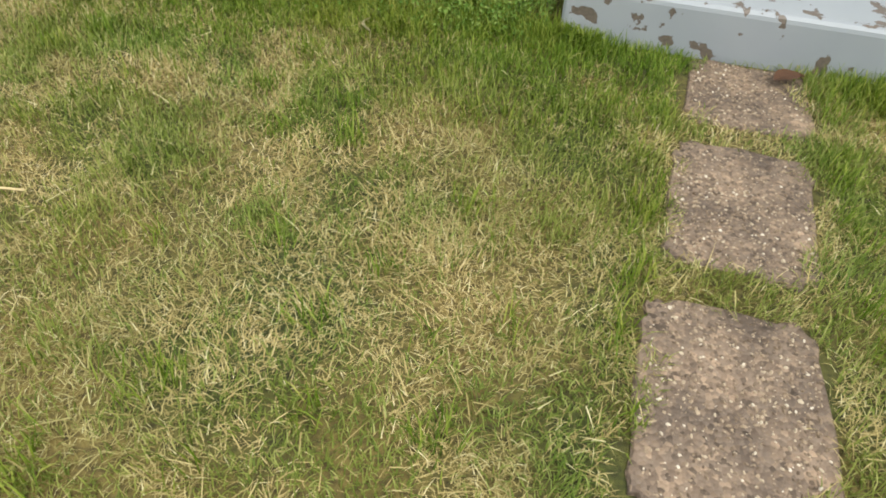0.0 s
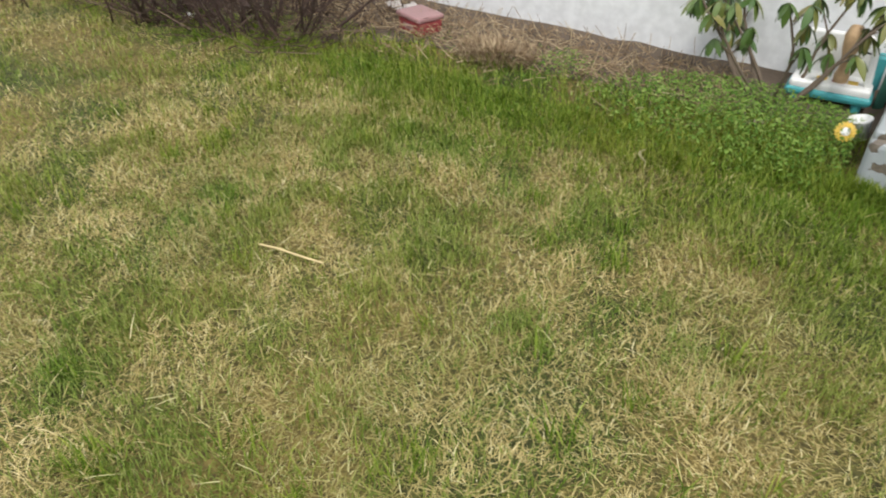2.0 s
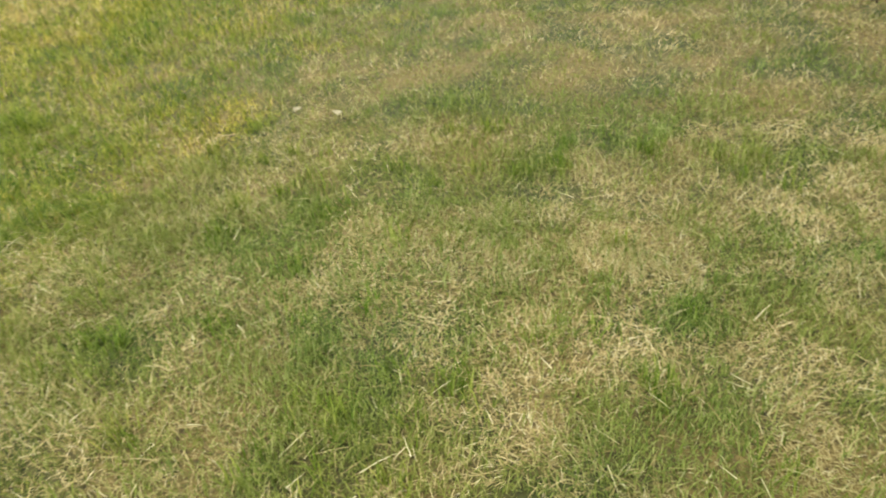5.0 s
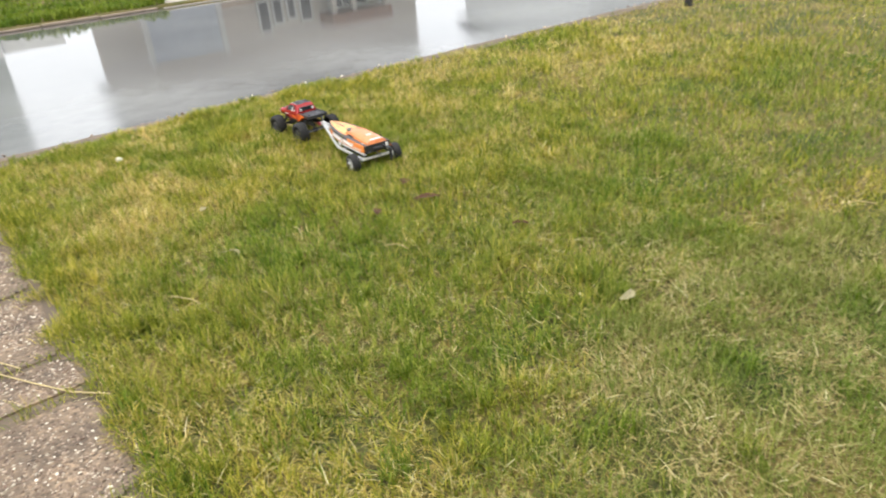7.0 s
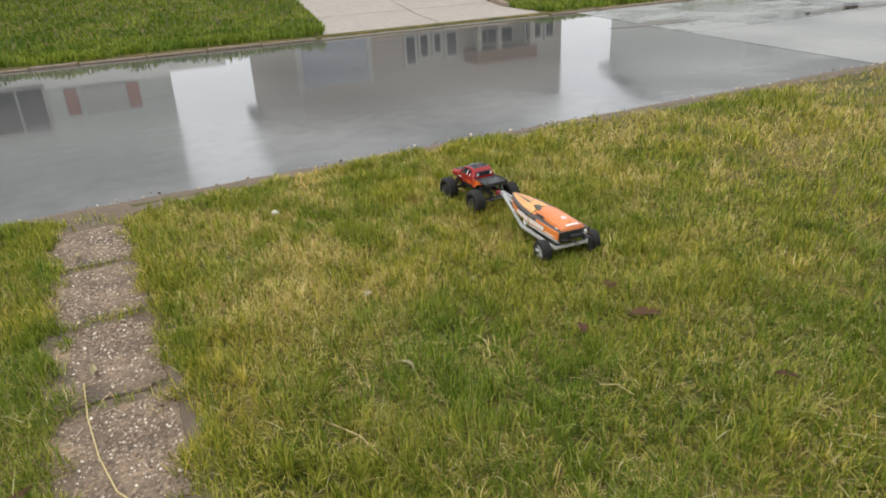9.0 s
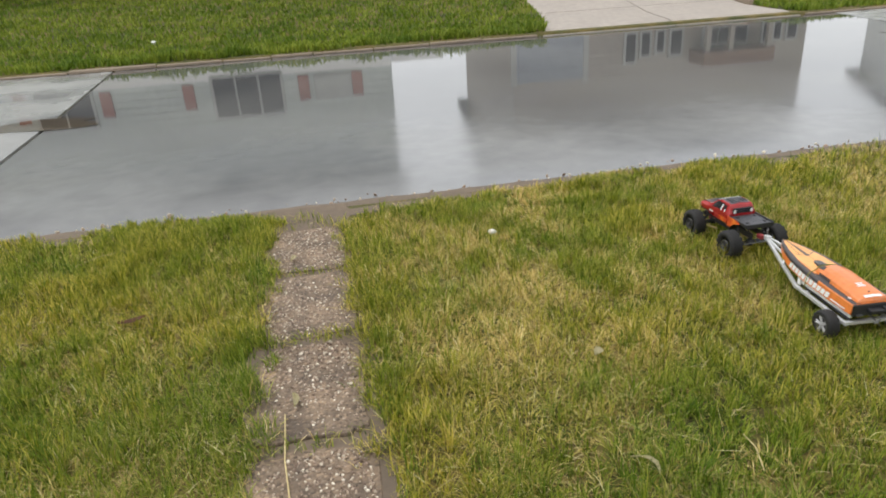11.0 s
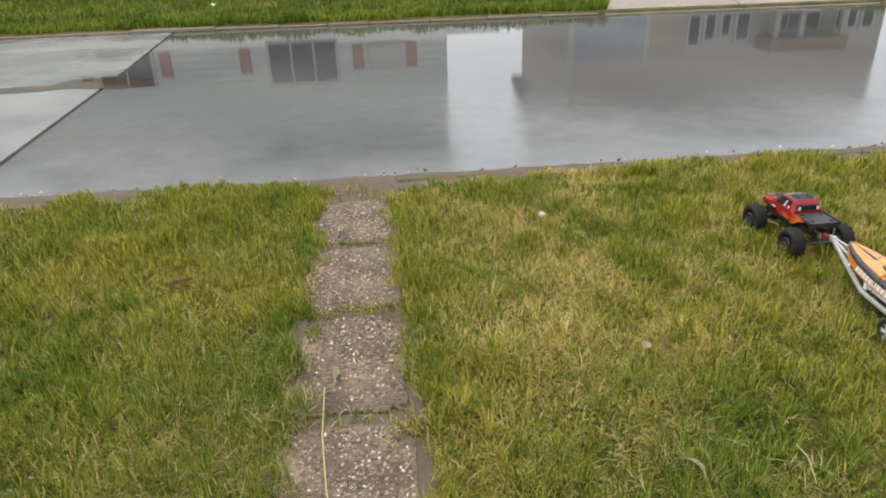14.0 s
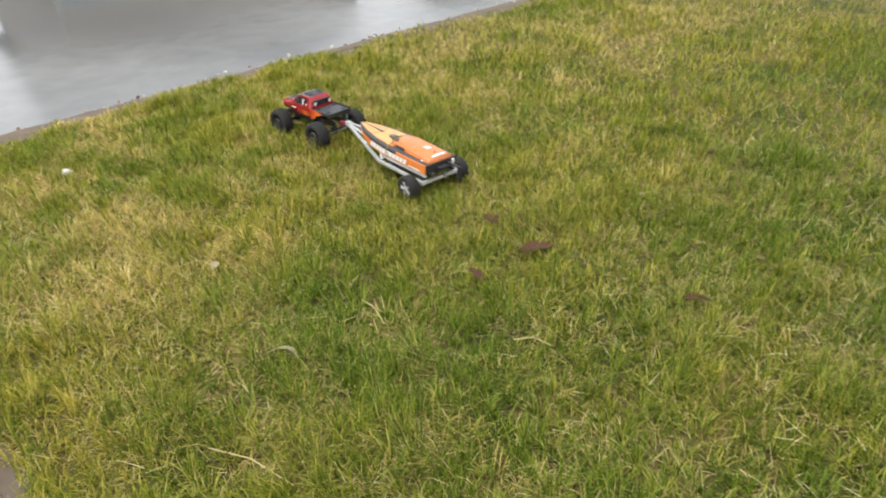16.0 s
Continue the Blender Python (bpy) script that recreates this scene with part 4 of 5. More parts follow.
part("rudder_bracket", bar((-0.008, -0.030, 0.138), (-0.062, -0.046, 0.126), 0.012, 0.008), BLACK, boat)
bm = bmesh.new()
q = [(-0.052, 0.132), (-0.078, 0.128), (-0.080, 0.075), (-0.070, 0.052), (-0.058, 0.062), (-0.052, 0.1)]
f0 = [bm.verts.new((x, -0.048, z)) for x, z in q]
f1 = [bm.verts.new((x, -0.044, z)) for x, z in q]
bm.faces.new(f0)
bm.faces.new(f1[::-1])
for i in range(6):
    bm.faces.new((f0[i], f1[i], f1[(i + 1) % 6], f0[(i + 1) % 6]))
part("rudder", bm, BLACK, boat, "black rudder blade")
part("water_pickup", box(-0.014, -0.065, 0.124, -0.004, -0.05, 0.146, 0.003), WHITE, boat)
part("prop_shaft", rod((0.0, 0.012, 0.106), (-0.045, 0.012, 0.098), 0.003), STEEL, boat)
bm = bmesh.new()
for k in range(3):
    a = 2.1 * k
    rod((-0.045, 0.012, 0.098), (-0.048, 0.012 + 0.016 * math.cos(a), 0.098 + 0.016 * math.sin(a)), 0.004, 0.002, 5, bm)
part("propeller", bm, STEEL, boat)
for sy in (1, -1):
    part("trim_tab", box(-0.018, sy * 0.06 - 0.012, 0.112, 0.0, sy * 0.06 + 0.012, 0.115, 0.001), STEEL, boat)
part("antenna", rod((0.085, -0.078, 0.146), (0.088, -0.08, 0.186), 0.0016, 0.001, 6), BLACK, boat)
pts = [Vector((0.262, 0.098, 0.086)), HB.at(0.262, 2.0, 1, 0.003), HB.at(0.266, 3.0, 1, 0.003), DOME.at(0.268, 1.0, 1, 0.003), DOME.at(0.274, 2.0, 1, 0.003), DOME.at(0.278, 4.0, 1, 0.003), DOME.at(0.274, 2.0, -1, 0.003),
       DOME.at(0.268, 1.0, -1, 0.003), HB.at(0.266, 3.0, -1, 0.003), HB.at(0.262, 2.0, -1, 0.003), Vector((0.262, -0.098, 0.086))]
solid("tie_cord", cord(pts, 0.002), ROPE, TRAILER @ pose(-0.052, 0, 0), "twisted green and yellow cord strapped over the boat", "cord")


# ---- garden corner by the house ----
def leaf_bm(length, width, droop, n=5):
    bm = bmesh.new()
    rows = []
    for i in range(n + 1):
        f = i / n
        w = width * math.sin(math.pi * min(0.98, f * 0.92 + 0.06)) ** 0.8
        z = -droop * f * f * length
        rows.append([bm.verts.new((length * f, -w, z + 0.12 * width)), bm.verts.new((length * f, 0, z - 0.1 * width)), bm.verts.new((length * f, w, z + 0.12 * width))])
    for a, b in zip(rows, rows[1:]):
        bm.faces.new((a[0], a[1], b[1], b[0]))
        bm.faces.new((a[1], a[2], b[2], b[1]))
    return bm


leaf_me = mesh_of("leaf", leaf_bm(0.095, 0.017, 0.35), LEAF, True)
shrub = thing("shrub", pose(1.13, -0.60, 0.0), "leggy evergreen shrub with drooping leathery leaves", "shrub")
r = random.Random(7)
tips = []
for i in range(9):
    a = 2 * math.pi * i / 9 + r.uniform(-0.4, 0.4)
    p = Vector((0.03 * math.cos(a), 0.03 * math.sin(a), -0.02))
    d = Vector((math.cos(a) * 1.2 + 0.1, math.sin(a) * 0.35, 1)).normalized()
    w = 0.011
    bm = bmesh.new()
    for s in range(6):
        q = p + d * r.uniform(0.075, 0.11)
        rod(p, q, w, w * 0.85, 7, bm)
        p, w = q, w * 0.85
        d = (d + Vector((r.uniform(-0.3, 0.3), r.uniform(-0.18, 0.18), 0.1))).normalized()
        if s in (2, 3, 4):
            side = (d + Vector((r.uniform(-1, 1), r.uniform(-0.6, 0.6), 0.25))).normalized()
            e = p + side * r.uniform(0.08, 0.15)
            rod(p, e, w * 0.7, w * 0.45, 6, bm)
            tips.append((e, side))
    tips.append((p, d))
    part("stem", bm, BARK, shrub)
for tip, d in tips:
    for k in range(7):
        a = 2 * math.pi * k / 7 + r.uniform(-0.3, 0.3)
        ob = new("leaf", leaf_me)
        ob.parent = shrub
        ob.matrix_basis = Matrix.LocRotScale(tip, Euler((r.uniform(-0.4, 0.4), r.uniform(0.3, 1.25), a)), Vector((1, 1, 1)) * r.uniform(0.7, 1.1))

sunflower = thing("garden_flower", pose(0.785, -0.26, 0.0), "yellow painted sunflower garden ornament on a stake", "garden ornament")
M = Matrix.Translation((0, 0.005, 0.10)) @ Euler((radians(-62), 0, radians(12))).to_matrix().to_4x4()
bm = bmesh.new()
for i in range(16):
    a = 2 * math.pi * i / 16
    own = leaf_bm(0.024, 0.0075, 0.2, 3)
    bmesh.ops.transform(own, verts=own.verts, matrix=M @ Matrix.Rotation(a, 4, "Z") @ Matrix.Translation((0.016, 0, 0.002)))
    joined(bm, own)
bmesh.ops.solidify(bm, geom=bm.faces[:], thickness=0.002)
part("petals", bm, YELLOW, sunflower)
own = bmesh.new()
bmesh.ops.create_uvsphere(own, u_segments=14, v_segments=8, radius=0.019)
bmesh.ops.transform(own, verts=own.verts, matrix=M @ Matrix.Diagonal((1, 1, 0.4, 1)))
part("centre", own, WHITE, sunflower, "cream flower centre", True)
part("stake", rod((0, -0.012, -0.03), (0, -0.006, 0.1), 0.004), BLACK, sunflower)

tub = thing("toy_bench", pose(0.93, -0.70, 0.0, 0, 0, 4), "white plastic toy seat with a teal rim", "garden toy")
part("rim", box(-0.17, -0.09, 0.055, 0.17, 0.085, 0.095, 0.018, seg=3), TEAL, tub, "teal plastic rim")
part("seat", box(-0.158, -0.08, 0.085, 0.158, 0.075, 0.125, 0.014, seg=3), WHITE, tub)
part("back", box(-0.15, -0.105, 0.1, 0.15, -0.075, 0.30, 0.012, seg=3), WHITE, tub)
part("arm", box(-0.175, -0.09, 0.095, -0.135, -0.02, 0.24, 0.012, seg=3), TEAL, tub)
for sx in (-0.12, 0.12):
    for sy in (-0.06, 0.055):
        part("foot", rod((sx, sy, -0.01), (sx, sy, 0.07), 0.018, 0.022, 10), TEAL, tub)
for i in range(3):
    part("seat_mark", box(-0.10 + 0.06 * i, -0.01, 0.1245, -0.06 + 0.06 * i, 0.03, 0.1265, 0.0005, seg=1), REDPL if i % 2 else YELLOW, tub)
bm = lathe([(0, 0), (0.045, 0.0), (0.05, 0.03), (0.036, 0.07), (0.04, 0.12), (0.055, 0.17), (0.06, 0.22), (0.04, 0.26), (0, 0.265)], 18)
bmesh.ops.rotate(bm, verts=bm.verts, cent=(0, 0, 0), matrix=Matrix.Rotation(radians(90), 3, "X"))
solid("garden_ornament", bm, TAN, Matrix.Translation((0.90, -0.69, 0.125)) @ Matrix.Diagonal((0.6, 0.6, 0.9, 1)), "tan rounded ceramic ornament standing on the toy seat", "garden ornament", smooth=True)
solid("board", box(-0.02, -0.008, 0, 0.02, 0.008, 0.25, 0.003), GREENP, pose(0.735, -0.72, 0.0, -7, 0, 25), "dark green wooden board leaning by the step", "board")
solid("white_stake", box(-0.014, -0.006, 0, 0.014, 0.006, 0.30, 0.003), WHITE, pose(0.785, -0.70, 0.0, -7, 6, 15), "white plastic stake leaning by the wall", "stake")
pot = lathe([(0, 0.0), (0.03, 0.0), (0.042, 0.07), (0.046, 0.075), (0.046, 0.085), (0.038, 0.085), (0.034, 0.03), (0, 0.025)], 20)
bmesh.ops.rotate(pot, verts=pot.verts, cent=(0, 0, 0), matrix=Matrix.Rotation(radians(90), 3, "X"))
solid("flower_pot", pot, WHITE, pose(0.745, -0.43, 0.01, 0, 12, 0), "small white pot beside the step", "pot", smooth=True)

wagon = thing("plastic_box", pose(3.03, -0.52, 0.0, 0, 0, -18), "faded red plastic box with a cloudy lid", "box")
part("tub", box(-0.11, -0.08, 0.0, 0.11, 0.08, 0.085, 0.014, seg=3), REDPL, wagon)
part("lid", box(-0.118, -0.088, 0.082, 0.118, 0.088, 0.112, 0.012, seg=3), CLEARPL, wagon, "cloudy pink-grey lid")
part("label", box(-0.05, 0.078, 0.03, 0.05, 0.0815, 0.06, 0.001, seg=1), CLEARPL, wagon)


def bare_bush(m, seed, count, spread, tall):
    bush = thing("bare_bush", m, "dense leafless bush of dark reddish-brown stems", "bush", "bare bushes by the wall")
    r = random.Random(seed)
    for _ in range(count):
        a, q = r.uniform(0, 6.28), spread * math.sqrt(r.random())
        p = Vector((1.25 * q * math.cos(a), 0.7 * q * math.sin(a), -0.03))
        d = Vector((p.x * 1.3 + r.gauss(0, 0.35), p.y * 1.3 + r.gauss(0, 0.35), 1)).normalized()
        w = r.uniform(0.003, 0.009)
        bm = bmesh.new()
        for k in range(5):
            q2 = p + d * tall / 5 * r.uniform(0.8, 1.1)
            rod(p, q2, w, w * 0.8, 5, bm)
            if k:
                for _ in range(3):
                    e = (d * 0.3 + Vector((r.uniform(-1, 1), r.uniform(-1, 1), r.uniform(-0.5, 0.5)))).normalized()
                    rod(q2, q2 + e * r.uniform(0.06, 0.16), w * 0.5, w * 0.25, 4, bm)
            p, w = q2, w * 0.8
            d = (d + Vector((r.uniform(-0.2, 0.2), r.uniform(-0.2, 0.2), 0.05))).normalized()
        part("stem", bm, BUSHBARK, bush)
    return bush


bare_bush(pose(3.92, -0.06, 0.0, 0, 0, 20), 21, 95, 0.4, 0.75)
# added to fill the dark far corner; its form is guessed
bare_bush(pose(5.75, 0.35, 0.0, 0, 0, 70), 23, 65, 0.4, 0.8)
bare_bush(pose(4.85, 0.02, 0.0, 0, 0, -30), 22, 75, 0.4, 0.7)
bm = bmesh.new()
bmesh.ops.create_grid(bm, x_segments=22, y_segments=9, size=1)
for v in bm.verts:
    x, y = v.co.x * 0.2, v.co.y * 0.05
    v.co = Vector((x, y + 0.02 * math.sin(x * 17), 0.03 + 0.05 * noise.noise(Vector((x * 14, y * 22, 3))) + 0.02 * noise.noise(Vector((x * 40, y * 50, 8)))))
bmesh.ops.solidify(bm, geom=bm.faces[:], thickness=0.002)
solid("plastic_film", bm, FILM, pose(3.2, -0.66, 0.035, 0, 0, -12), "crumpled cloudy plastic film lying in the bed", "plastic film", smooth=True)


def stone(name, at, size, mat, label, category, seed):
    bm = bmesh.new()
    bmesh.ops.create_icosphere(bm, subdivisions=2, radius=1)
    for v in bm.verts:
        v.co *= 0.8 + 0.4 * noise.noise(v.co * 1.3 + Vector((seed, 0, 0)))
        v.co = Vector((v.co.x * size[0], v.co.y * size[1], v.co.z * size[2]))
    return solid(name, bm, mat, pose(*at, 0, 0, seed * 40), label, category, smooth=True)


stone("stone", (1.12, -0.32, 0.02), (0.05, 0.03, 0.022), KERB, "pale flat stone among the weeds", "stone", 1)
stone("stone", (4.35, 0.05, 0.02), (0.05, 0.035, 0.025), WHITE, "white stone in the dark bed", "stone", 2)
stone("stone", (4.0, -0.1, 0.02), (0.06, 0.03, 0.02), KERB, "grey stone in the dark bed", "stone", 3)
stone("litter", (1.023, 7.85, 0.035), (0.027, 0.022, 0.02), WHITE, "crumpled white litter lying in the grass", "litter", 4)
stone("litter", (-2.9, 19.3, 0.16), (0.09, 0.08, 0.08), WHITE, "white litter on the lawn across the road", "litter", 5)
bm = leaf_bm(0.09, 0.02, 0.3)
bmesh.ops.solidify(bm, geom=bm.faces[:], thickness=0.003)
solid("husk", bm, PALELEAF, pose(2.33, -0.34, 0.06, 20, -35, 110), "pale dry husk standing in the grass", "husk")


def curl(name, at, length, width, turn, mat, label, category, bend=0.5):
    """A dry leaf or husk, curled, lying in the grass."""
    bm = bmesh.new()
    rows = []
    for i in range(9):
        f = i / 8
        a = bend * (f - 0.5) * 2
        w = width * (0.25 + 0.75 * math.sin(math.pi * f))
        c = Vector((length * (f - 0.5), length * 0.35 * bend * (f - 0.5) ** 2 * 4, 0.012 * math.cos(a)))
        rows.append([bm.verts.new(c + Vector((0, -w, 0.006))), bm.verts.new(c), bm.verts.new(c + Vector((0, w, 0.008)))])
    for a, b in zip(rows, rows[1:]):
        bm.faces.new((a[0], a[1], b[1], b[0]))
        bm.faces.new((a[1], a[2], b[2], b[1]))
    bmesh.ops.solidify(bm, geom=bm.faces[:], thickness=0.002)
    return solid(name, bm, mat, pose(*at, 0, 0, turn), label, category)


curl("dry_twig", (1.386, 0.241, 0.03), 0.10, 0.006, 110, PALELEAF, "pale curled twig lying on the lawn", "twig", 0.7)
curl("dry_leaf", (1.015, 5.89, 0.03), 0.11, 0.010, 115, PALELEAF, "pale curled seed pod on the lawn", "leaf", 0.9)
curl("dry_leaf", (1.099, 6.508, 0.03), 0.06, 0.018, 60, PALELEAF, "pale dry leaf on the lawn", "leaf", 0.4)
curl("dry_leaf", (-0.073, 7.83, 0.02), 0.07, 0.014, 80, PALELEAF, "pale dry leaf on a slab", "leaf", 0.4)
curl("dead_leaf", (2.02, 5.72, 0.03), 0.13, 0.035, 150, BROWNLEAF, "crumpled brown dead leaf on the lawn", "leaf", 0.5)
curl("dead_leaf", (2.07, 5.99, 0.03), 0.09, 0.03, 60, BROWNLEAF, "crumpled brown dead leaf on the lawn", "leaf", 0.5)
curl("dead_leaf", (-0.12, 0.10, 0.03), 0.12, 0.035, 30, BROWNLEAF, "brown dead leaves against the step", "leaf", 0.5)
curl("dry_leaf", (1.94, 4.35, 0.03), 0.09, 0.02, 10, PALELEAF, "pale dry leaf on the lawn", "leaf", 0.4)
curl("dry_leaf", (3.65, 3.85, 0.03), 0.06, 0.02, 10, PALELEAF, "pale dry leaf on the lawn", "leaf", 0.4)
curl("dry_leaf", (-0.05, 6.52, 0.016), 0.09, 0.012, 95, PALELEAF, "pale dry leaf on a slab", "leaf", 0.3)
solid("straw_stem", cord([Vector(p) for p in ((-0.09, 6.45, 0.02), (-0.085, 6.2, 0.018), (-0.06, 5.95, 0.018), (-0.02, 5.75, 0.02), (0.05, 5.62, 0.02))], 0.0028), STRAW, pose(0, 0, 0), "long dry straw lying on the slabs", "straw")
solid("straw_stem", cord([Vector(p) for p in ((-0.05, 5.7, 0.018), (0.06, 5.5, 0.018), (0.16, 5.33, 0.018), (0.26, 5.2, 0.03))], 0.0028), STRAW, pose(0, 0, 0), "long dry straw lying on the slabs", "straw")
solid("straw_stem", cord([Vector(p) for p in ((2.15, 1.455, 0.03), (2.07, 1.445, 0.04), (1.99, 1.435, 0.04), (1.91, 1.41, 0.03))], 0.0035), STRAW, pose(0, 0, 0), "long dry straw lying on the lawn", "straw")

for x0, y0, x1, y1 in ((-1.248, 8.084, -1.051, 8.227), (0.642, 5.707, 0.732, 5.44), (1.346, 5.94, 1.311, 5.778), (3.251, 4.179, 3.363, 4.069), (1.54, 5.42, 1.6, 5.31), (1.93, 6.45, 2.1, 6.52)):
    mx, my = (x0 + x1) / 2 + 0.012, (y0 + y1) / 2 + 0.01
    solid("straw_stem", cord([Vector(p) for p in ((x0, y0, 0.035), (mx, my, 0.045), (x1, y1, 0.035))], 0.0019), STRAW, pose(0, 0, 0), "long dry straw lying on the lawn", "straw")
for x, y, size, turn, mat, kind in ((-0.78, 7.3, 0.12, 20, BROWNLEAF, "dead_leaf"), (1.726, 5.75, 0.08, 70, BROWNLEAF, "dead_leaf"), (2.12, 5.12, 0.08, 130, BROWNLEAF, "dead_leaf"), (3.6, 3.62, 0.07, 40, PALELEAF, "dry_leaf"), (-0.3, 5.83, 0.13, 20, BROWNLEAF, "dead_leaf")):
    curl(kind, (x, y, 0.032), size, 0.02, turn, mat, "crumpled brown dead leaf on the lawn" if mat is BROWNLEAF else "pale dry leaf on the lawn", "leaf", 0.5)

post = thing("post", pose(7.95, 8.15, 0), "dark weathered post at the road edge", "post")
part("shaft", box(-0.035, -0.035, -0.2, 0.035, 0.035, 1.15, 0.006), BLACK, post)
part("cap", box(-0.055, -0.055, 1.15, 0.055, 0.055, 1.18, 0.006), BLACK, post)


# ---- houses across the road ----
def window(parent, x0, x1, z0, z1, y, mat=GLASSY, bars=1):
    w = part("window", box(x0 - 0.06, y - 0.05, z0 - 0.06, x1 + 0.06, y + 0.02, z1 + 0.06, 0.01, seg=1), TRIMG, parent)
    k = bars + 1
    for i in range(k):
        a, b = x0 + (x1 - x0) * i / k, x0 + (x1 - x0) * (i + 1) / k
        part("pane", box(a + 0.03, y - 0.07, z0 + 0.03, b - 0.03, y - 0.045, z1 - 0.03), mat, w)
    return w


def house(name, x0, x1, y0, y1, eave, ridge, mat, label):
    h = thing(name, pose(0, 0, 0), label, "house", "houses across the road")
    wall = part("wall", box(x0, y0, -0.2, x1, y1, eave), mat, h)
    k = int((eave - 0.5) / 0.22)
    for i in range(k):
        part("siding_board", box(x0 - 0.01, y0 - 0.035, 0.5 + 0.22 * i, x1 + 0.01, y0 + 0.01, 0.5 + 0.22 * i + 0.20, 0.008, seg=1), mat, wall)
    bm = bmesh.new()
    ym = (y0 + y1) / 2
    prof = [(y0 - 0.5, eave - 0.05), (ym, ridge), (y1 + 0.5, eave - 0.05), (y1 + 0.5, eave - 0.25), (ym, ridge - 0.2), (y0 - 0.5, eave - 0.25)]
    a = [bm.verts.new((x0 - 0.4, y, z)) for y, z in prof]
    b = [bm.verts.new((x1 + 0.4, y, z)) for y, z in prof]
    for i in range(6):
        bm.faces.new((a[i], a[(i + 1) % 6], b[(i + 1) % 6], b[i]))
    bm.faces.new(a[::-1])
    bm.faces.new(b)
    part("roof", bm, ROOFM, h)
    for x in (x0 + 0.02, x1 - 0.02):
        bm = bmesh.new()
        g = [bm.verts.new((x + e, y, z)) for e in (-0.1, 0.1) for y, z in ((y0, eave - 0.1), (y1, eave - 0.1), (ym, ridge - 0.15))]
        bm.faces.new(g[:3])
        bm.faces.new(g[3:])
        for i in range(3):
            bm.faces.new((g[i], g[(i + 1) % 3], g[3 + (i + 1) % 3], g[3 + i]))
        part("gable", bm, mat, h)
    part("gutter", box(x0 - 0.4, y0 - 0.6, eave - 0.2, x1 + 0.4, y0 - 0.48, eave - 0.06, 0.02), TRIMW, h)
    return h


FY = 27.0
h1 = house("house", -11.5, 2.55, FY, FY + 8, 5.4, 7.6, GREYSIDE, "grey-green sided house with brick-red shutters")
part("foundation", box(-11.52, FY - 0.07, -0.2, 2.57, FY - 0.02, 1.62, 0.01, seg=1), TRIMW, h1, "white painted foundation")
window(h1, -3.05, -0.95, 1.55, 2.8, FY - 0.05, bars=2)
window(h1, 0.12, 1.18, 1.75, 2.45, FY - 0.05, TRIMG)
window(h1, -8.2, -6.6, 1.6, 2.7, FY - 0.05)
for x in (-3.78, -0.27, 1.42, -8.6, -6.2):
    part("shutter", box(x - 0.17, FY - 0.09, 1.7, x + 0.17, FY - 0.035, 2.45, 0.01, seg=1), BRICKRED, h1)
garden_wall = structure("garden_wall", box(2.62, FY + 0.1, 0.6, 4.3, FY + 0.35, 1.55, 0.02), TRIMW, "low white garden wall between the houses")
FB = 28.7
h2 = house("house", 7.1, 18.6, FB, FB + 8, 5.2, 7.4, TANSIDE, "tan sided house with a brown porch")
for x0, x1, z1 in ((11.3, 11.7, 2.5), (11.9, 12.25, 2.3), (12.5, 12.8, 2.2), (13.05, 13.5, 2.35), (16.75, 17.0, 2.15), (17.2, 17.5, 2.1), (17.75, 18.15, 2.1)):
    window(h2, x0, x1, 1.45, z1, FB - 0.05, bars=0)
window(h2, 14.35, 16.1, 1.5, 2.1, FB - 0.05, bars=2)
for x in (14.05, 14.95, 16.45):
    part("porch_post", box(x - 0.09, FB - 1.0, 0, x + 0.09, FB - 0.82, 2.3, 0.01, seg=1), TANSIDE, h2)
part("porch_roof", box(13.85, FB - 1.1, 2.2, 16.65, FB - 0.03, 2.68, 0.02, seg=1), BROWNW, h2, "red-brown porch roof")
part("porch_floor", box(13.85, FB - 1.1, 0.6, 16.65, FB - 0.03, 1.25, 0.02, seg=1), KERB, h2)
garage = part("garage_door", box(7.2, FB - 0.07, 1.1, 9.7, FB - 0.03, 2.9, 0.01, seg=1), GARAGE, h2, "blue-grey panelled garage door")
for i in range(4):
    part("door_panel", box(7.28, FB - 0.085, 1.16 + 0.44 * i, 9.62, FB - 0.065, 1.54 + 0.44 * i, 0.008, seg=1), GARAGE, garage)
for x in (7.1, 9.8):
    part("door_trim", box(x - 0.1, FB - 0.09, 1.05, x + 0.1, FB - 0.02, 3.0, 0.01, seg=1), TRIMG, h2, "pale grey garage door trim")
part("foundation", box(9.95, FB - 0.06, 0.8, 18.62, FB - 0.02, 1.45, 0.01, seg=1), KERB, h2)
h3 = house("house", 26.7, 38.5, FY - 1, FY + 8, 5.2, 7.3, PALESIDE, "pale grey sided house")
for x in (28.1, 30.2, 33.7):
    window(h3, x - 0.5, x + 0.5, 1.6, 2.7, FY - 1.05)
h4 = house("house", -26.0, -14.0, FY, FY + 8, 4.6, 7.0, TANSIDE, "tan sided house with a low roof")
for x in (-24, -20, -16):
    window(h4, x - 0.6, x + 0.6, 1.4, 2.6, FY - 0.05)

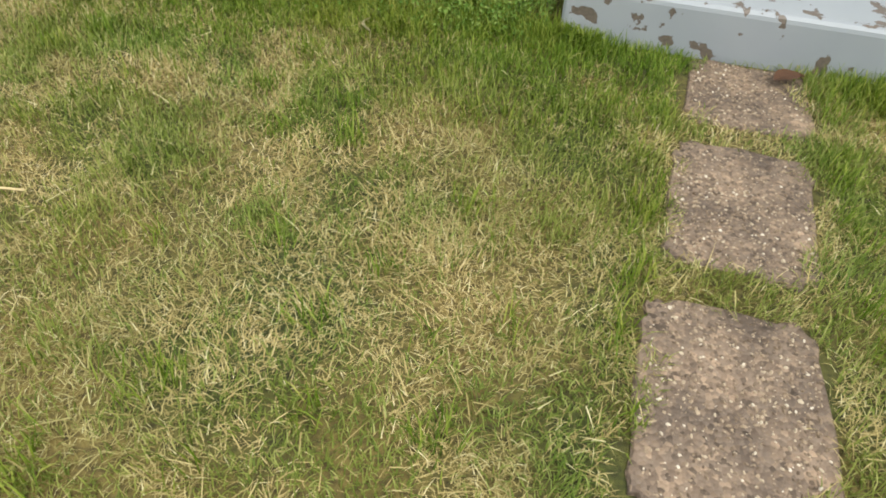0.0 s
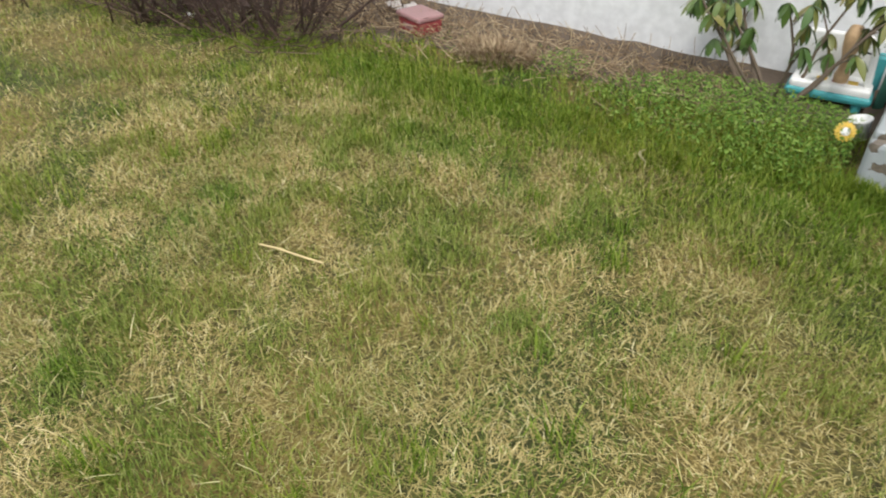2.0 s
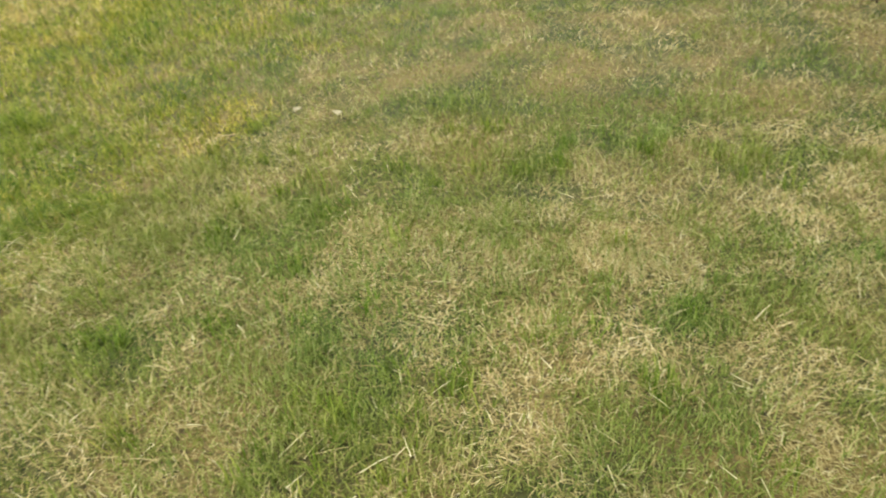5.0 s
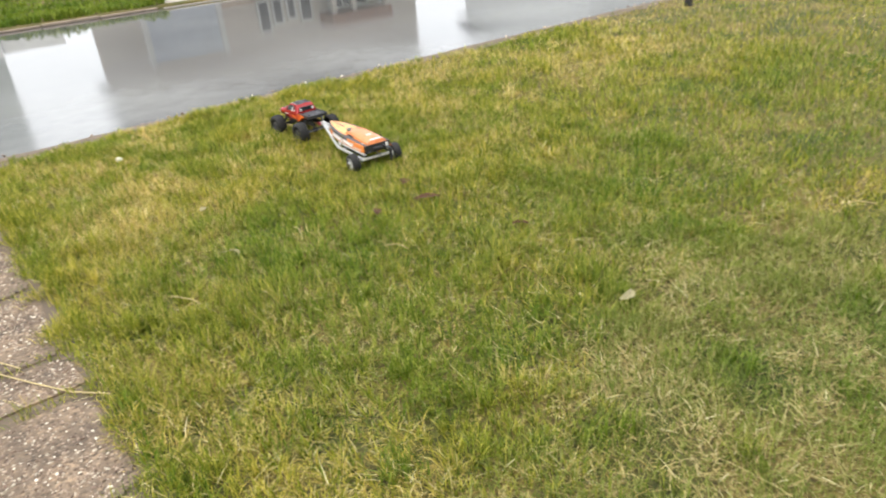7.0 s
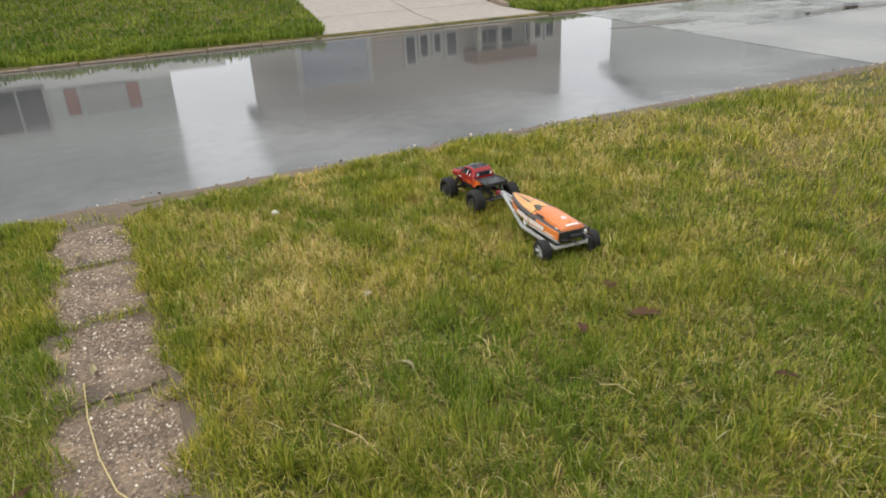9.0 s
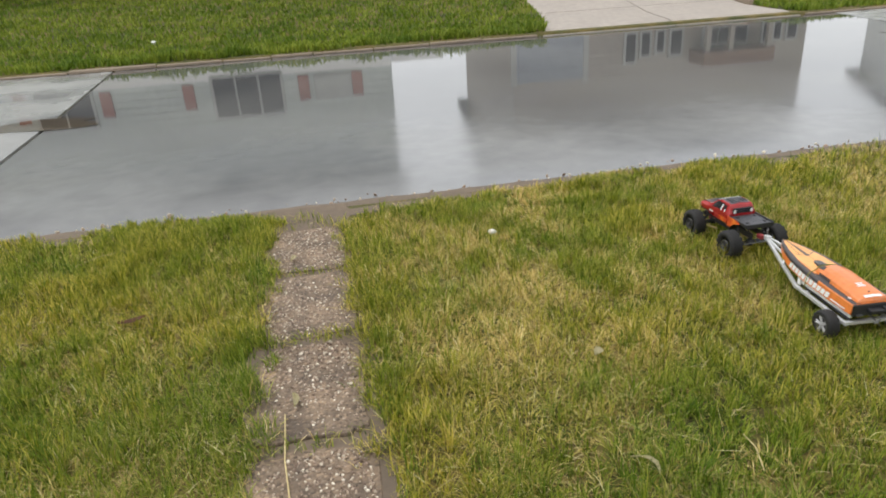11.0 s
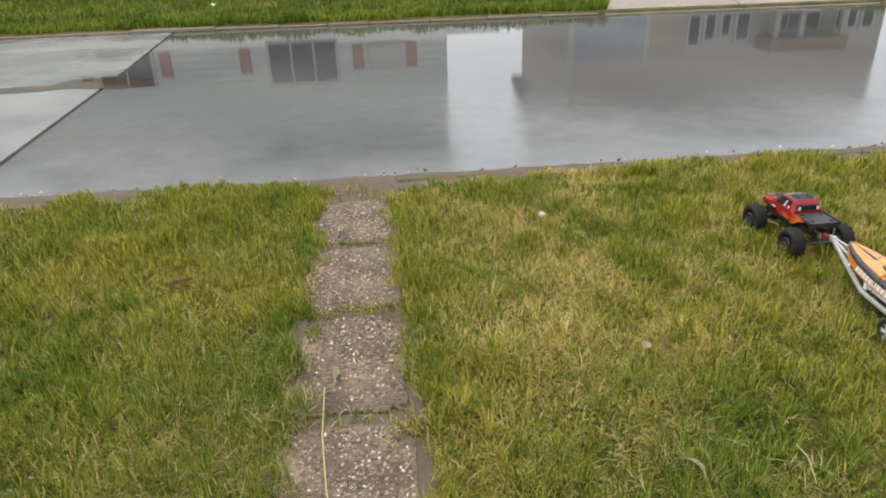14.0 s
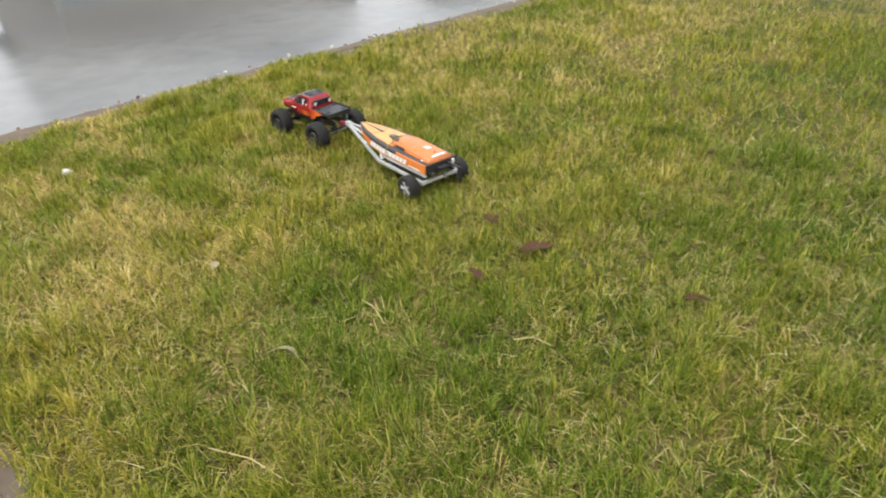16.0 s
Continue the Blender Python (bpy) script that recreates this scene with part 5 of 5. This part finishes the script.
# ---- grass ----
def blades(name, x, y, z, h, w, lean, turn, mat, label, category="grass"):
    """Grass: one bent blade of three triangles at each place, as one object."""
    k = len(x)
    dx, dy = np.cos(turn), np.sin(turn)
    px, py = -dy * w / 2, dx * w / 2
    out = np.sin(lean) * h
    up = np.cos(lean) * h
    v = np.empty((k, 5, 3), np.float32)
    v[:, 0] = np.stack([x - px, y - py, z], 1)
    v[:, 1] = np.stack([x + px, y + py, z], 1)
    mx, my, mz = x + dx * out * 0.42, y + dy * out * 0.42, z + up * 0.62
    v[:, 2] = np.stack([mx - px * 0.75, my - py * 0.75, mz], 1)
    v[:, 3] = np.stack([mx + px * 0.75, my + py * 0.75, mz], 1)
    v[:, 4] = np.stack([x + dx * out, y + dy * out, z + up * 0.9], 1)
    t = np.array([0, 1, 2, 1, 3, 2, 2, 3, 4], np.int32)
    idx = (np.arange(k, dtype=np.int32)[:, None] * 5 + t[None, :]).ravel()
    me = bpy.data.meshes.new(name)
    me.vertices.add(k * 5)
    me.vertices.foreach_set("co", v.ravel())
    me.loops.add(len(idx))
    me.loops.foreach_set("vertex_index", idx)
    me.polygons.add(k * 3)
    me.polygons.foreach_set("loop_start", np.arange(0, len(idx), 3, dtype=np.int32))
    me.update(calc_edges=True)
    me.materials.append(mat)
    return tagged(new(name, me), label, category, kind="stuff")


def clear_of_path(x, y, r):
    edge = 0.19 + 0.075 * (value_noise(x * 1.0 + 5, y, 0.09, 21) - 0.5) * 2
    gap = np.zeros(len(x), bool)
    for cx, y0, y1 in SLABS:
        gap |= (np.abs(x - cx) < edge) & (y > y0 + 0.01) & (y < y1 - 0.01)
    thin = (np.abs(x - 0.02) < edge) & ~gap
    keep = ~gap & ~(thin & (r.rand(len(x)) < np.where(y > 8.27, 0.92, np.where(y > 4.6, 0.72, np.where(y > 2.6, 0.3, 0.05)))))
    keep &= ~((x < 0.70) & (x > -1.32) & (y < 0.015))
    keep &= y < NEAR_EDGE + 0.02 - 0.3 * value_noise(x, y * 0, 0.25, 9) - 0.12 * value_noise(x, y * 0, 0.07, 19) - 0.2 * np.exp(-((x - 0.15) / 0.45) ** 2)
    return keep


rg = np.random.RandomState(5)
# (x0, x1, y0, y1, blades in a square metre)
FIELDS = [(-0.9, 3.4, -0.05, 4.2, 16500), (-1.7, 3.4, 4.2, 8.8, 13500), (3.4, 6.2, -0.4, 8.8, 3100), (-4.2, -1.7, 4.6, 8.8, 2700), (6.2, 13, 1.5, 8.8, 700), (-1.7, -0.9, 0, 4.2, 2000)]
gx, gy = [], []
for x0, x1, y0, y1, d in FIELDS:
    k = int((x1 - x0) * (y1 - y0) * d)
    gx.append(x0 + (x1 - x0) * rg.rand(k))
    gy.append(y0 + (y1 - y0) * rg.rand(k))
gx, gy = np.concatenate(gx), np.concatenate(gy)
gx = gx + np.where(gx > 2.8, 0.4, np.where(gx < -1.2, 0.25, 0.0)) * rg.randn(len(gx))
keep = clear_of_path(gx, gy, rg)
keep &= ~((gy < 0.1) & (gx > 3.3) & (rg.rand(len(gx)) < np.clip((0.1 - gy) * 3, 0, 1)))
gx, gy = gx[keep], gy[keep]
# towards the road the blades stand in loose bunches with gaps between
CELL = 0.075
wx = gx + 0.05 * value_noise(gx, gy, 0.2, 71)
wy = gy + 0.05 * value_noise(gx, gy, 0.2, 72)
ci, cj = np.floor(wx / CELL).astype(int) % 251, np.floor(wy / CELL).astype(int) % 251
jit = rg.rand(251, 251, 3)
away_x = wx / CELL - np.floor(wx / CELL) - jit[ci, cj, 0]
away_y = wy / CELL - np.floor(wy / CELL) - jit[ci, cj, 1]
bunch = np.clip((gy - 3.4) / 1.2, 0, 1) * (0.12 + 0.34 * jit[ci, cj, 2]) * (np.abs(gx) > 0.36)
gx, gy = gx - bunch * away_x * CELL, gy - bunch * away_y * CELL
far = np.clip((np.hypot(gx - 0.4, gy - 3.6) - 2.5) / 4, 0, 1)
patchy = 0.36 * value_noise(gx, gy, 0.27, 31) + 0.4 * value_noise(gx, gy, 0.1, 32) + 0.24 * value_noise(gx, gy, 0.75, 33)
# greener stretches beside the path and before the house, a paler one towards the road
pale = np.clip((gy - 5.9) / 1.0, 0, 1) * np.clip((gx - 0.25) / 0.3, 0, 1)
green_side = 0.92 - 0.27 * np.clip((gy - 2.3) / 0.8, 0, 1) - np.clip((gy - 4.0) / 1.2, 0, 1) * (0.2 - 0.5 * pale)
wall_side = np.clip((0.45 - gy) / 0.35, 0, 1) * (np.abs(gx) > 0.3)
dead = rg.rand(len(gx)) < np.clip((patchy - 0.34) * 3.4, 0.1, 0.88) * green_side * (1 - 0.75 * wall_side)
nearpath = np.exp(-((np.abs(gx) - 0.27) / 0.1) ** 2)
tuft = value_noise(gx, gy, 0.16, 41) ** 2
hh = (0.018 + 0.026 * rg.rand(len(gx)) + 0.034 * tuft + 0.008 * nearpath * rg.rand(len(gx))) * (1 + 0.25 * far)
hh *= 1 + 0.6 * np.clip((gy - 3.6) / 1.6, 0, 1)
hh *= 1 + 0.9 * bunch * (jit[ci, cj, 2] - 0.4)
hh *= 1 - 0.4 * np.clip((gy - NEAR_EDGE + 0.4) / 0.3, 0, 1)
hh *= np.where((gy < 0.3) & (gx > 0.5), 1.2, 1.0)
lean = np.where(dead, 0.75 + 0.75 * rg.rand(len(gx)), 0.2 + 0.85 * rg.rand(len(gx)))
flow = 2 * np.pi * value_noise(gx, gy, 0.13, 51)
turn = flow + rg.randn(len(gx)) * 1.8
turn = np.where(bunch > 0.2, np.arctan2(away_y, away_x) + rg.randn(len(gx)) * 1.3, turn)
wid = (0.0024 + 0.0024 * rg.rand(len(gx)) ** 2) * (1 + 0.7 * far)
gz = np.zeros(len(gx)) - 0.002
# lush grass beside the path, also standing in for shade by its darker colour
shady = np.where(gx < 0, np.clip((7.2 - gy) / 0.8, 0, 1), np.clip((6.3 - gy) / 0.8, 0, 1) * np.clip((gx - 0.5) / 0.5, 0, 1)) * (gy > 4.3)
lush_and_shade = rg.rand(len(gx)) < np.clip((0.75 - gy) / 0.6, 0, 1) * (gx > 0.2) + 0.55 * shady
for sel, nm, mt, lb in ((~dead, "lawn_grass", GREEN_BLADES, "short uneven green lawn grass"), (dead, "dead_grass", DEAD_BLADES, "straw-coloured dead grass lying in the lawn")):
    near_road = gy + 1.6 * (value_noise(gx, gy, 0.6, 61) - 0.5) + 0.5 * (rg.rand(len(gx)) - 0.5) > 4.4
    for part_of, m2, l2 in ((sel & ~near_road & ~lush_and_shade, mt, lb), (sel & lush_and_shade, LUSH_BLADES if nm == "lawn_grass" else DEAD_BLADES, lb + " in the lush and shade-darkened spots"), (sel & near_road & ~lush_and_shade, OLIVE_BLADES if nm == "lawn_grass" else WARM_DEAD, lb + " near the road")):
        blades(nm, gx[part_of], gy[part_of], gz[part_of], hh[part_of], wid[part_of] * (1.0 if nm == "lawn_grass" else 0.8), lean[part_of], turn[part_of], m2, l2)
# long loose straws on top of the lawn
k = 11000
sx, sy = -1.4 + 5.0 * rg.rand(k), 0.2 + 8.4 * rg.rand(k) ** 0.75
kp = clear_of_path(sx, sy, rg)
sx, sy = sx[kp], sy[kp]
blades("loose_straw", sx, sy, 0.012 + 0.02 * rg.rand(len(sx)), 0.05 + 0.08 * rg.rand(len(sx)) ** 2, 0.0022 + 0.001 * rg.rand(len(sx)), 1.3 + 0.25 * rg.rand(len(sx)), 6.28 * rg.rand(len(sx)), DEAD_BLADES, "loose dry straws lying on the lawn", "straw")
# arching bunches of longer grass towards the road
k = 420
bx, by = -1.6 + 4.8 * rg.rand(k), 4.3 + 4.1 * rg.rand(k)
kp = np.abs(bx) > 0.42
bx, by = np.repeat(bx[kp], 26), np.repeat(by[kp], 26)
k = len(bx)
a = 6.28 * rg.rand(k)
for sel, mat, label in ((rg.rand(k) < 0.62, OLIVE_BLADES, "arching bunches of long green grass"), (None, WARM_DEAD, "arching bunches of long straw-coloured grass")):
    pick = ~first if sel is None else sel
    first = pick
    blades("long_grass", bx[pick] + 0.03 * np.cos(a[pick]), by[pick] + 0.03 * np.sin(a[pick]), np.zeros(pick.sum()), 0.05 + 0.06 * rg.rand(pick.sum()), 0.0022 + 0.0016 * rg.rand(pick.sum()),
           0.4 + 0.9 * rg.rand(pick.sum()), a[pick] + 0.5 * rg.randn(pick.sum()), mat, label)
# tufts along the slabs and the step
tx, ty = [], []
for _ in range(170):
    cx, cy = rg.choice([-1, 1]) * (0.24 + 0.08 * rg.rand()) + 0.02, 0.1 + 8.4 * rg.rand()
    tx.append(cx + 0.02 * rg.randn(26))
    ty.append(cy + 0.03 * rg.randn(26))
for cx, cy, s, c in ((0.66, 0.03, 0.05, 900), (0.55, 0.05, 0.05, 400), (-0.42, 0.1, 0.09, 1500), (-0.7, 0.15, 0.12, 1500), (1.0, -0.25, 0.2, 900), (1.4, -0.25, 0.25, 700), (0.85, -0.02, 0.12, 500), (1.3, 0.02, 0.2, 500), (1.9, -0.02, 0.25, 500), (2.5, 0.0, 0.25, 500)):
    tx.append(cx + s * rg.randn(c))
    ty.append(cy + s * 0.7 * rg.randn(c))
for _ in range(520):
    c = int(14 + 46 * rg.rand())
    cx, cy = -1.5 + 5 * rg.rand(), 0.4 + 8 * rg.rand()
    if abs(cx) > 0.4:
        tx.append(cx + 0.032 * rg.randn(c))
        ty.append(cy + 0.032 * rg.randn(c))
tx, ty = np.concatenate(tx), np.concatenate(ty)
kp = ~((tx < 0.7) & (ty < 0.012))
tx, ty = tx[kp], ty[kp]
k = len(tx)
blades("grass_tufts", tx, ty, np.zeros(k), 0.04 + 0.065 * rg.rand(k), 0.003 + 0.002 * rg.rand(k), 0.15 + 0.8 * rg.rand(k), 6.28 * rg.rand(k), LUSH_BLADES, "long green tufts beside the slabs and step")
# the lawn across the road
k = 125000
fx, fy = -9 + 42 * rg.rand(k) ** 1.1, 17.3 + 11.2 * rg.rand(k) ** 1.5
kp = (fx < drive_left(fy) - 0.03 + 0.05 * rg.rand(k)) | (fx > drive_right(fy) + 0.15)
kp &= fy > 17.28 + 0.16 * value_noise(fx, fy * 0, 0.5, 91)
fx, fy = fx[kp], fy[kp]
k = len(fx)
kerb_tuft = np.exp(-((fy - 17.5) / 0.3) ** 2) * value_noise(fx, fy, 0.55, 92) ** 2
FAR_BLADES = island_mat("fresh_green_grass", [(0.0, (0.1, 0.165, 0.016)), (0.6, (0.17, 0.25, 0.026)), (1.0, (0.26, 0.33, 0.05))], 0.6, (0.9, (0.62, 0.7, 0.55), (1.25, 1.1, 1.1)), 0.3)
blades("far_lawn_grass", fx, fy, far_z(fy) + 0.0, (0.06 + 0.08 * rg.rand(k)) * (1 + 1.6 * kerb_tuft), 0.022 + 0.013 * rg.rand(k), 0.2 + 0.7 * rg.rand(k), 6.28 * rg.rand(k), FAR_BLADES, "fresh green lawn across the road")

# weeds, dry stalks and leaf litter by the wall
LV = [(0, 0, 0), (0.45, -0.32, 0.06), (0.45, 0.32, 0.06), (1, 0, -0.08), (0.5, 0, -0.02)]
LF = [(0, 1, 4), (1, 3, 4), (3, 2, 4), (2, 0, 4)]
spots = []
for _ in range(34000):
    x, y = 0.74 + 2.4 * rg.rand() ** 1.3, -0.66 + 0.8 * rg.rand()
    hump = max(0.0, 1 - ((x - 1.2) / 0.7) ** 2 - ((y + 0.26) / 0.42) ** 2, 0.6 - ((x - 2.05) / 0.25) ** 2 - ((y + 0.42) / 0.2) ** 2)
    if rg.rand() > 0.08 + hump * (0.45 + 1.3 * value_noise(x, y, 0.1, 77) ** 2):
        continue
    s = 0.009 + 0.015 * rg.rand() ** 1.5
    spots.append(Matrix.LocRotScale((x, y, 0.01 + (0.02 + 0.15 * hump) * rg.rand()), Euler((rg.randn() * 0.7, rg.randn() * 0.7, 6.28 * rg.rand())), (s, s * 0.7, s)))
scatter("weeds", LV, LF, spots, WEED_LEAVES, "low leafy green weeds beside the step", "weeds")
k = 9000
mx, my = 0.9 + 3.2 * rg.rand(k), -0.5 + 0.75 * rg.rand(k)
kp = (my > -0.32 + 0.25 * (value_noise(mx, my, 0.22, 81) - 0.5)) & (rg.rand(k) < 0.25 + 0.9 * value_noise(mx, my, 0.15, 82))
mx, my = mx[kp], my[kp]
k = len(mx)
blades("bed_grass", mx, my, np.zeros(k), 0.04 + 0.05 * rg.rand(k), 0.0028 + 0.002 * rg.rand(k), 0.2 + 0.9 * rg.rand(k), 6.28 * rg.rand(k), LUSH_BLADES, "green grass creeping into the bed by the wall")
k = 900
a, q = 6.28 * rg.rand(k), 0.16 * np.sqrt(rg.rand(k))
blades("dry_clump", 2.42 + 1.3 * q * np.cos(a), -0.36 + 0.8 * q * np.sin(a), 0.05 - 0.25 * q, 0.06 + 0.08 * rg.rand(k), 0.003 + 0.002 * rg.rand(k), 0.5 + 0.9 * rg.rand(k), a + rg.randn(k) * 0.7, DRYSTALK, "mound of dry brown grass in the bed")
spots = []
for _ in range(5200):
    x, y = 1.25 + 4.2 * rg.rand(), -0.80 + (0.45 if rg.rand() < 0.8 else 0.75) * rg.rand()
    s = 0.03 + 0.12 * rg.rand() ** 3
    spots.append(Matrix.LocRotScale((x, y, 0.01 + 0.05 * rg.rand()), Euler((rg.randn() * 0.2, -abs(rg.randn()) * 0.6, 6.28 * rg.rand())), (s, 0.003, 0.003)))
TV = [(0, -0.5, -0.5), (0, 0.5, -0.5), (0, 0, 0.6), (1, -0.3, -0.3), (1, 0.3, -0.3), (1, 0, 0.4)]
TF = [(0, 1, 4, 3), (1, 2, 5, 4), (2, 0, 3, 5), (0, 2, 1), (3, 4, 5)]
scatter("dry_stalks", TV, TF, spots, DRYSTALK, "tangle of dry brown stalks along the wall", "dry weeds")
spots = []
for _ in range(900):
    x, y = 3.2 + 2.6 * rg.rand(), -0.7 + 1.0 * rg.rand()
    s = 0.1 + 0.25 * rg.rand() ** 2
    spots.append(Matrix.LocRotScale((x, y, 0.01 + 0.04 * rg.rand()), Euler((rg.randn() * 0.2, -abs(rg.randn()) * 0.5, 6.28 * rg.rand())), (s, 0.005, 0.005)))
TWIGM = island_mat("dark_twigs", [(0.0, (0.04, 0.025, 0.018)), (0.7, (0.1, 0.065, 0.045)), (1.0, (0.2, 0.15, 0.1))], 0.9)
scatter("twigs", TV, TF, spots, TWIGM, "dark fallen twigs over the bare bed", "twigs")
